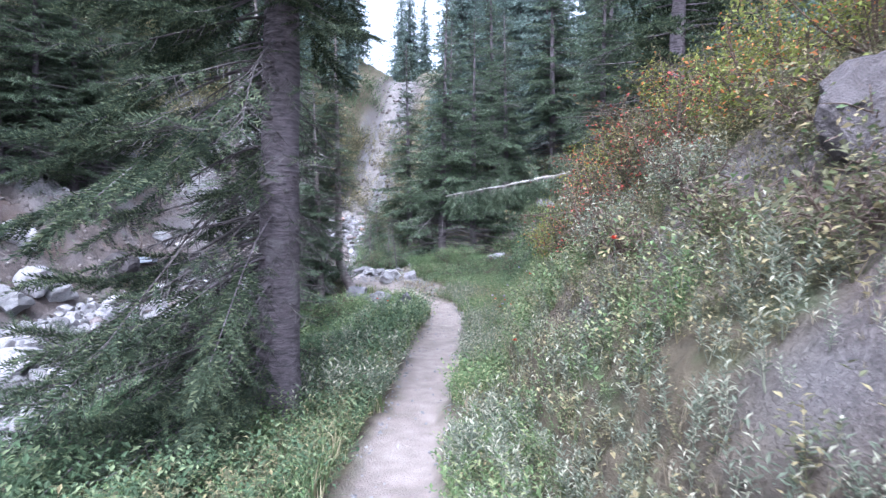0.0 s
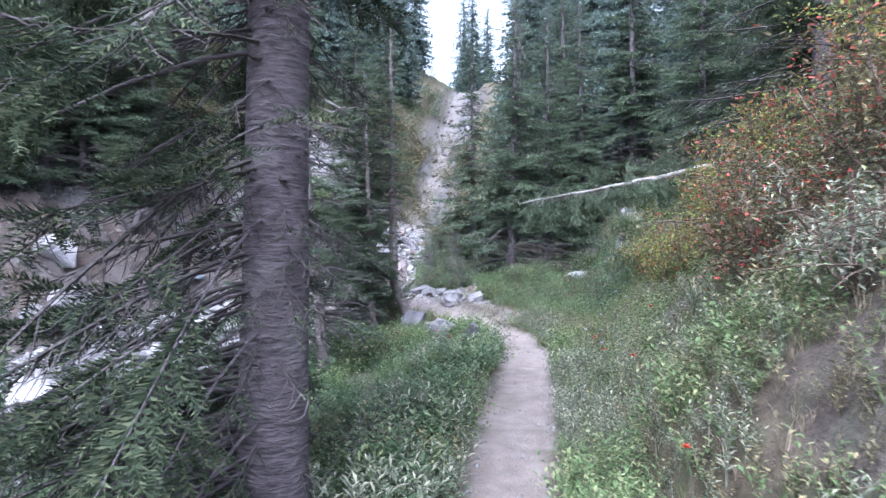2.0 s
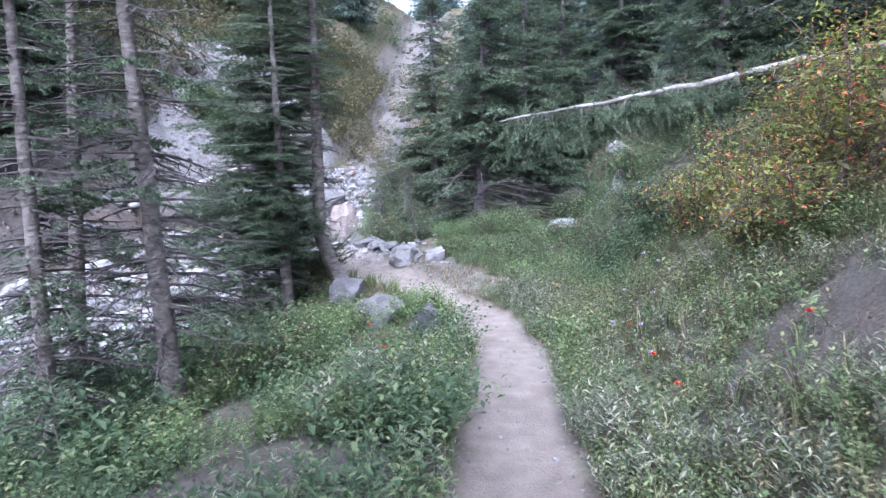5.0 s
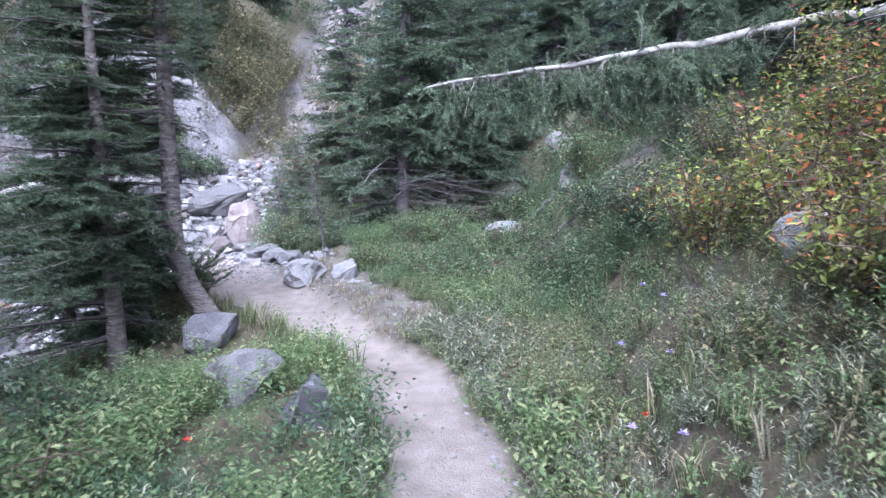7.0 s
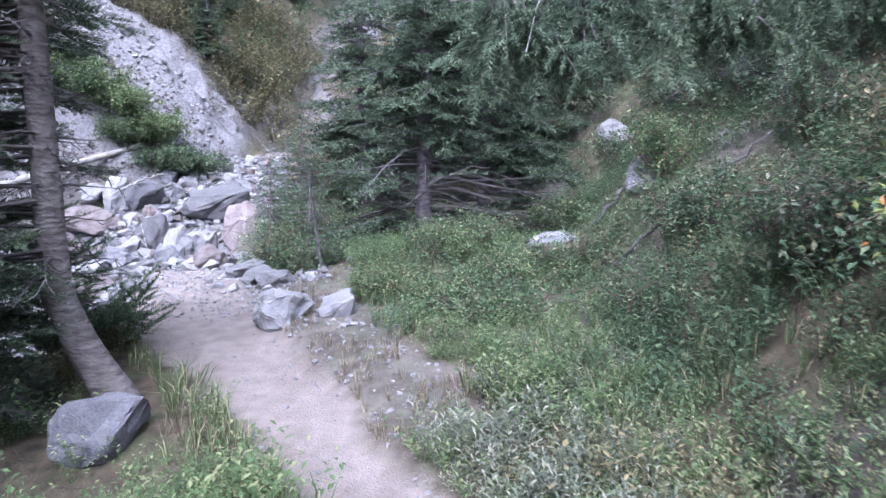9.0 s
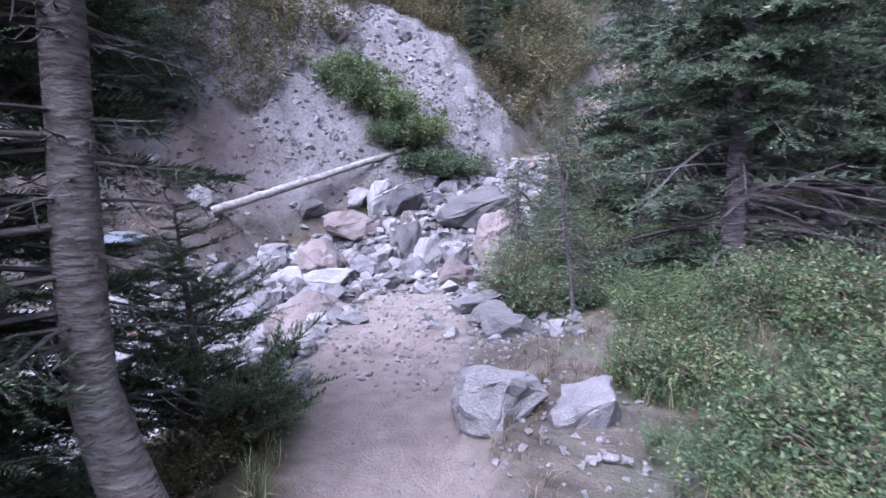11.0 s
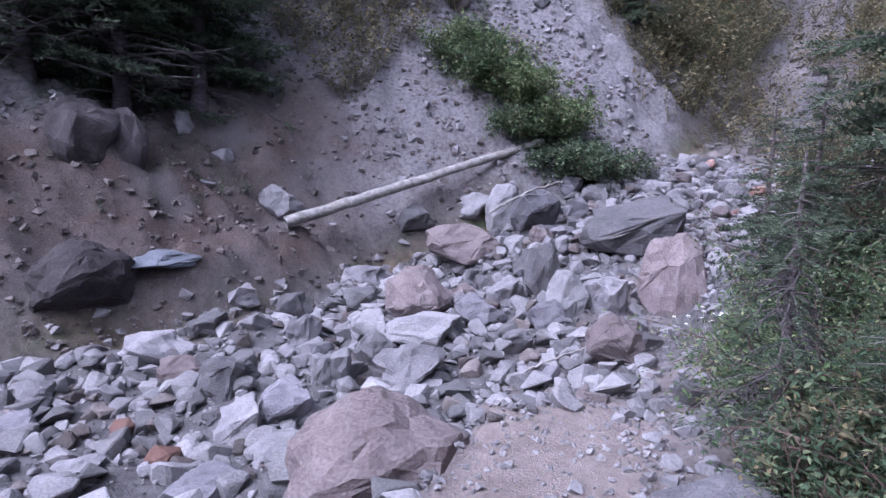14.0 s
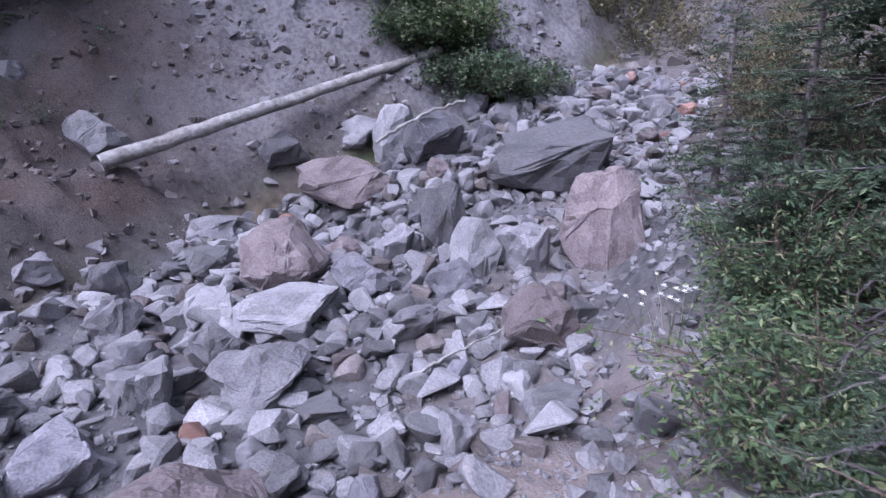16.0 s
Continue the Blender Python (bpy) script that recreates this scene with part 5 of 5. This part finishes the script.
# ---- fallen wood ----
def fallen(name, start, end, thick0, thick1, seed, label, material, sag=0.0, stubs=0, stub_len=0.3, wiggle=0.02):
    """A fallen trunk from its butt to its thin end, with the stubs of its branches."""
    g = np.random.default_rng(seed)
    a, b = np.array(start, float), np.array(end, float)
    s = np.linspace(0, 1, 22)
    p = a + (b - a) * s[:, None] + np.array([0, 0, -1.0]) * (sag * 4 * s * (1 - s))[:, None]
    p[1:-1] += g.normal(0, wiggle, (20, 3))
    thing = tagged(new(name), label, "fallen tree")
    part("trunk", mesh_np("trunk", *tube(p, np.interp(s, (0, 1), (thick0, thick1)) / 2, 9, 0.04, g), material, flat=False), thing)
    along = unit(b - a)
    for _ in range(stubs):
        t = g.uniform(0.1, 0.98)
        q = np.array([np.interp(t, s, p[:, i]) for i in range(3)])
        d = unit(np.cross(along, unit(g.normal(0, 1, 3))) + along * 0.7 + np.array([0, 0, -0.1]))
        L = stub_len * g.uniform(0.35, 1.2)
        part("branch_stub", mesh_np("branch_stub", *tube(np.stack([q, q + d * L * 0.5, q + d * L + np.array([0, 0, -0.25 * L])]), (0.005, 0.0035, 0.0015), 4), material), thing)
    return thing, p, s


snag, snag_p, snag_s = fallen("fallen_snag", (6.2, 13.1, 3.5), (0.05, 12.28, 2.19), 0.15, 0.016, 3, "silver-grey fallen snag leaning down from the bank", SILVER_WOOD, 0.05, 80, 0.3)
# green boughs that hang from the lower half of the snag
g = np.random.default_rng(9)
O, X, U, S, rods = [], [], [], [], []
for _ in range(210):
    t = g.uniform(0.55, 0.97)
    q = np.array([np.interp(t, snag_s, snag_p[:, i]) for i in range(3)])
    d = unit(np.array([g.normal() * 0.5, g.normal() * 0.7, -1.4 if g.random() < 0.93 else 0.4]))
    L = g.uniform(0.2, 0.46)
    rods.append(tube(np.stack([q, q + d * L * 0.6, q + d * L]), (0.006, 0.004, 0.002), 3))
    for k in np.linspace(0.15, 1, 9):
        for sd in (-1, 1):
            e = unit(d + g.normal(0, 0.55, 3))
            O.append(q + d * L * k), X.append(e), U.append(unit(g.normal(0, 1, 3))), S.append(g.uniform(0.08, 0.19))
tagged(part("bough_rod", mesh_np("bough_rod", *join(rods), BARK_GREY), snag), kind="stuff")
tagged(part("hanging_bough", mesh_np("hanging_bough", *spread(TWIG_NEAR, np.array(O), np.array(X), np.array(U), S), NEEDLES), snag, "dark green hanging fir boughs"), kind="stuff")


def laid(x, y, up):
    return (x, y, ground_z(x, y) + up)


fallen("birch_log", (-9.63, 21.62, 0.88), (-7.43, 26.25, 2.36), 0.2, 0.14, 4, "pale bark-stripped log lying across the creek bank", SILVER_WOOD, 0.0, 9, 0.2, 0.006)
fallen("dead_branch", (-7.2, 23.9, 1.05), (-6.35, 24.9, 1.58), 0.05, 0.035, 5, "weathered branch lying on boulders", SILVER_WOOD, -0.08, 5, 0.2, 0.012)
fallen("dead_branch", laid(-4.9, 20.5, 0.05), laid(-4.3, 21.3, 0.22), 0.03, 0.015, 6, "thin stick lying among stones", SILVER_WOOD, 0.0, 3, 0.12, 0.01)
fallen("dead_branch", laid(1.75, 2.25, 0.03), laid(2.4, 2.3, 0.04), 0.016, 0.008, 7, "thin bleached stick on bare soil", SILVER_WOOD, 0.0, 2, 0.1, 0.01)
fallen("dead_branch", laid(2.2, 17.6, 0.1), laid(3.4, 18.4, 0.3), 0.07, 0.04, 8, "grey branch lying in the undergrowth", DEAD_WOOD, 0.0, 8, 0.3, 0.02)
fallen("dead_branch", laid(2.0, 16.4, 0.15), laid(3.3, 15.6, 0.5), 0.05, 0.02, 9, "grey branch lying in the undergrowth", DEAD_WOOD, 0.0, 8, 0.3, 0.02)


def dead_sapling(x, y, high, seed, lean=0.1):
    g = np.random.default_rng(seed)
    thing = tagged(new("dead_sapling"), "leafless grey sapling with fine drooping twigs", "tree")
    thing.matrix_basis = pose(x, y, ground_z(x, y) - 0.03)
    s = np.linspace(0, 1, 10)
    p = np.stack([-lean * high * s, 0.02 * np.sin(s * 5), high * s], -1)
    part("trunk", mesh_np("trunk", *tube(p, 0.022 * (1 - 0.85 * s) + 0.003, 6), DEAD_WOOD), thing)
    for _ in range(46):
        t = g.uniform(0.1, 0.97)
        q = np.array([np.interp(t, s, p[:, i]) for i in range(3)])
        a, L = g.uniform(0, 6.283), 0.42 * high * (1 - 0.65 * t) * g.uniform(0.4, 1.0)
        d = np.array([math.cos(a), math.sin(a), 0.1])
        k = np.linspace(0, 1, 5)[:, None]
        w = q + d * L * k + np.array([0, 0, -0.55 * L]) * k * k
        part("twig", mesh_np("twig", *tube(w, 0.005 * (1 - 0.8 * k[:, 0]), 3), DEAD_WOOD), thing)


dead_sapling(-1.33, 17.45, 1.6, 2, 0.12)
stand(fir("young_fir", 1.8, 0.06, 0.35, 0.42, 97, "half-dead young fir with bare grey lower twigs at the creek edge", NEEDLES, TWIG_NEAR, 0.05, 20, 7, 1.25, bark_mat=BARK_GREY, droop=0.7, rise=0.1, dying=0.6), -2.3, 18.8)
stand(fir("sapling", 1.9, 0.05, 1.2, 0.35, 91, "small green sapling on the scree", NEEDLES, TWIG_MID, 0.06, 7, 5, bark_mat=BARK_GREY), -8.8, 26.1)
stand(fir("young_fir", 1.9, 0.06, 0.25, 0.5, 92, "young green fir beside the gully", NEEDLES, TWIG_MID, 0.06, 16, 5, bark_mat=BARK_GREY), -3.0, 23.2)
stand(fir("young_fir", 1.6, 0.06, 0.15, 0.55, 93, "young green fir at the creek edge", NEEDLES, TWIG_MID, 0.06, 16, 6, bark_mat=BARK_GREY), -2.9, 13.5)
stand(fir("young_fir", 1.45, 0.05, 0.05, 0.75, 94, "bushy young fir leaning over the creek bank", LEAF_GREEN, TWIG_NEAR, 0.055, 16, 7, bark_mat=BARK_GREY, rise=0.5, droop=0.2, bald=0.15, bend=lambda h: np.stack([-0.25 * h, 0.1 * h], -1)), -2.75, 14.6)
stand(fir("young_fir", 2.3, 0.07, 0.3, 0.65, 95, "young green fir among creekside bushes", NEEDLES, TWIG_MID, 0.06, 20, 6, bark_mat=BARK_GREY), -2.45, 21.9)
stand(fir("young_fir", 1.5, 0.05, 0.1, 0.6, 96, "low bushy fir at the creek edge", NEEDLES, TWIG_NEAR, 0.06, 16, 6, bark_mat=BARK_GREY), -1.7, 18.6)
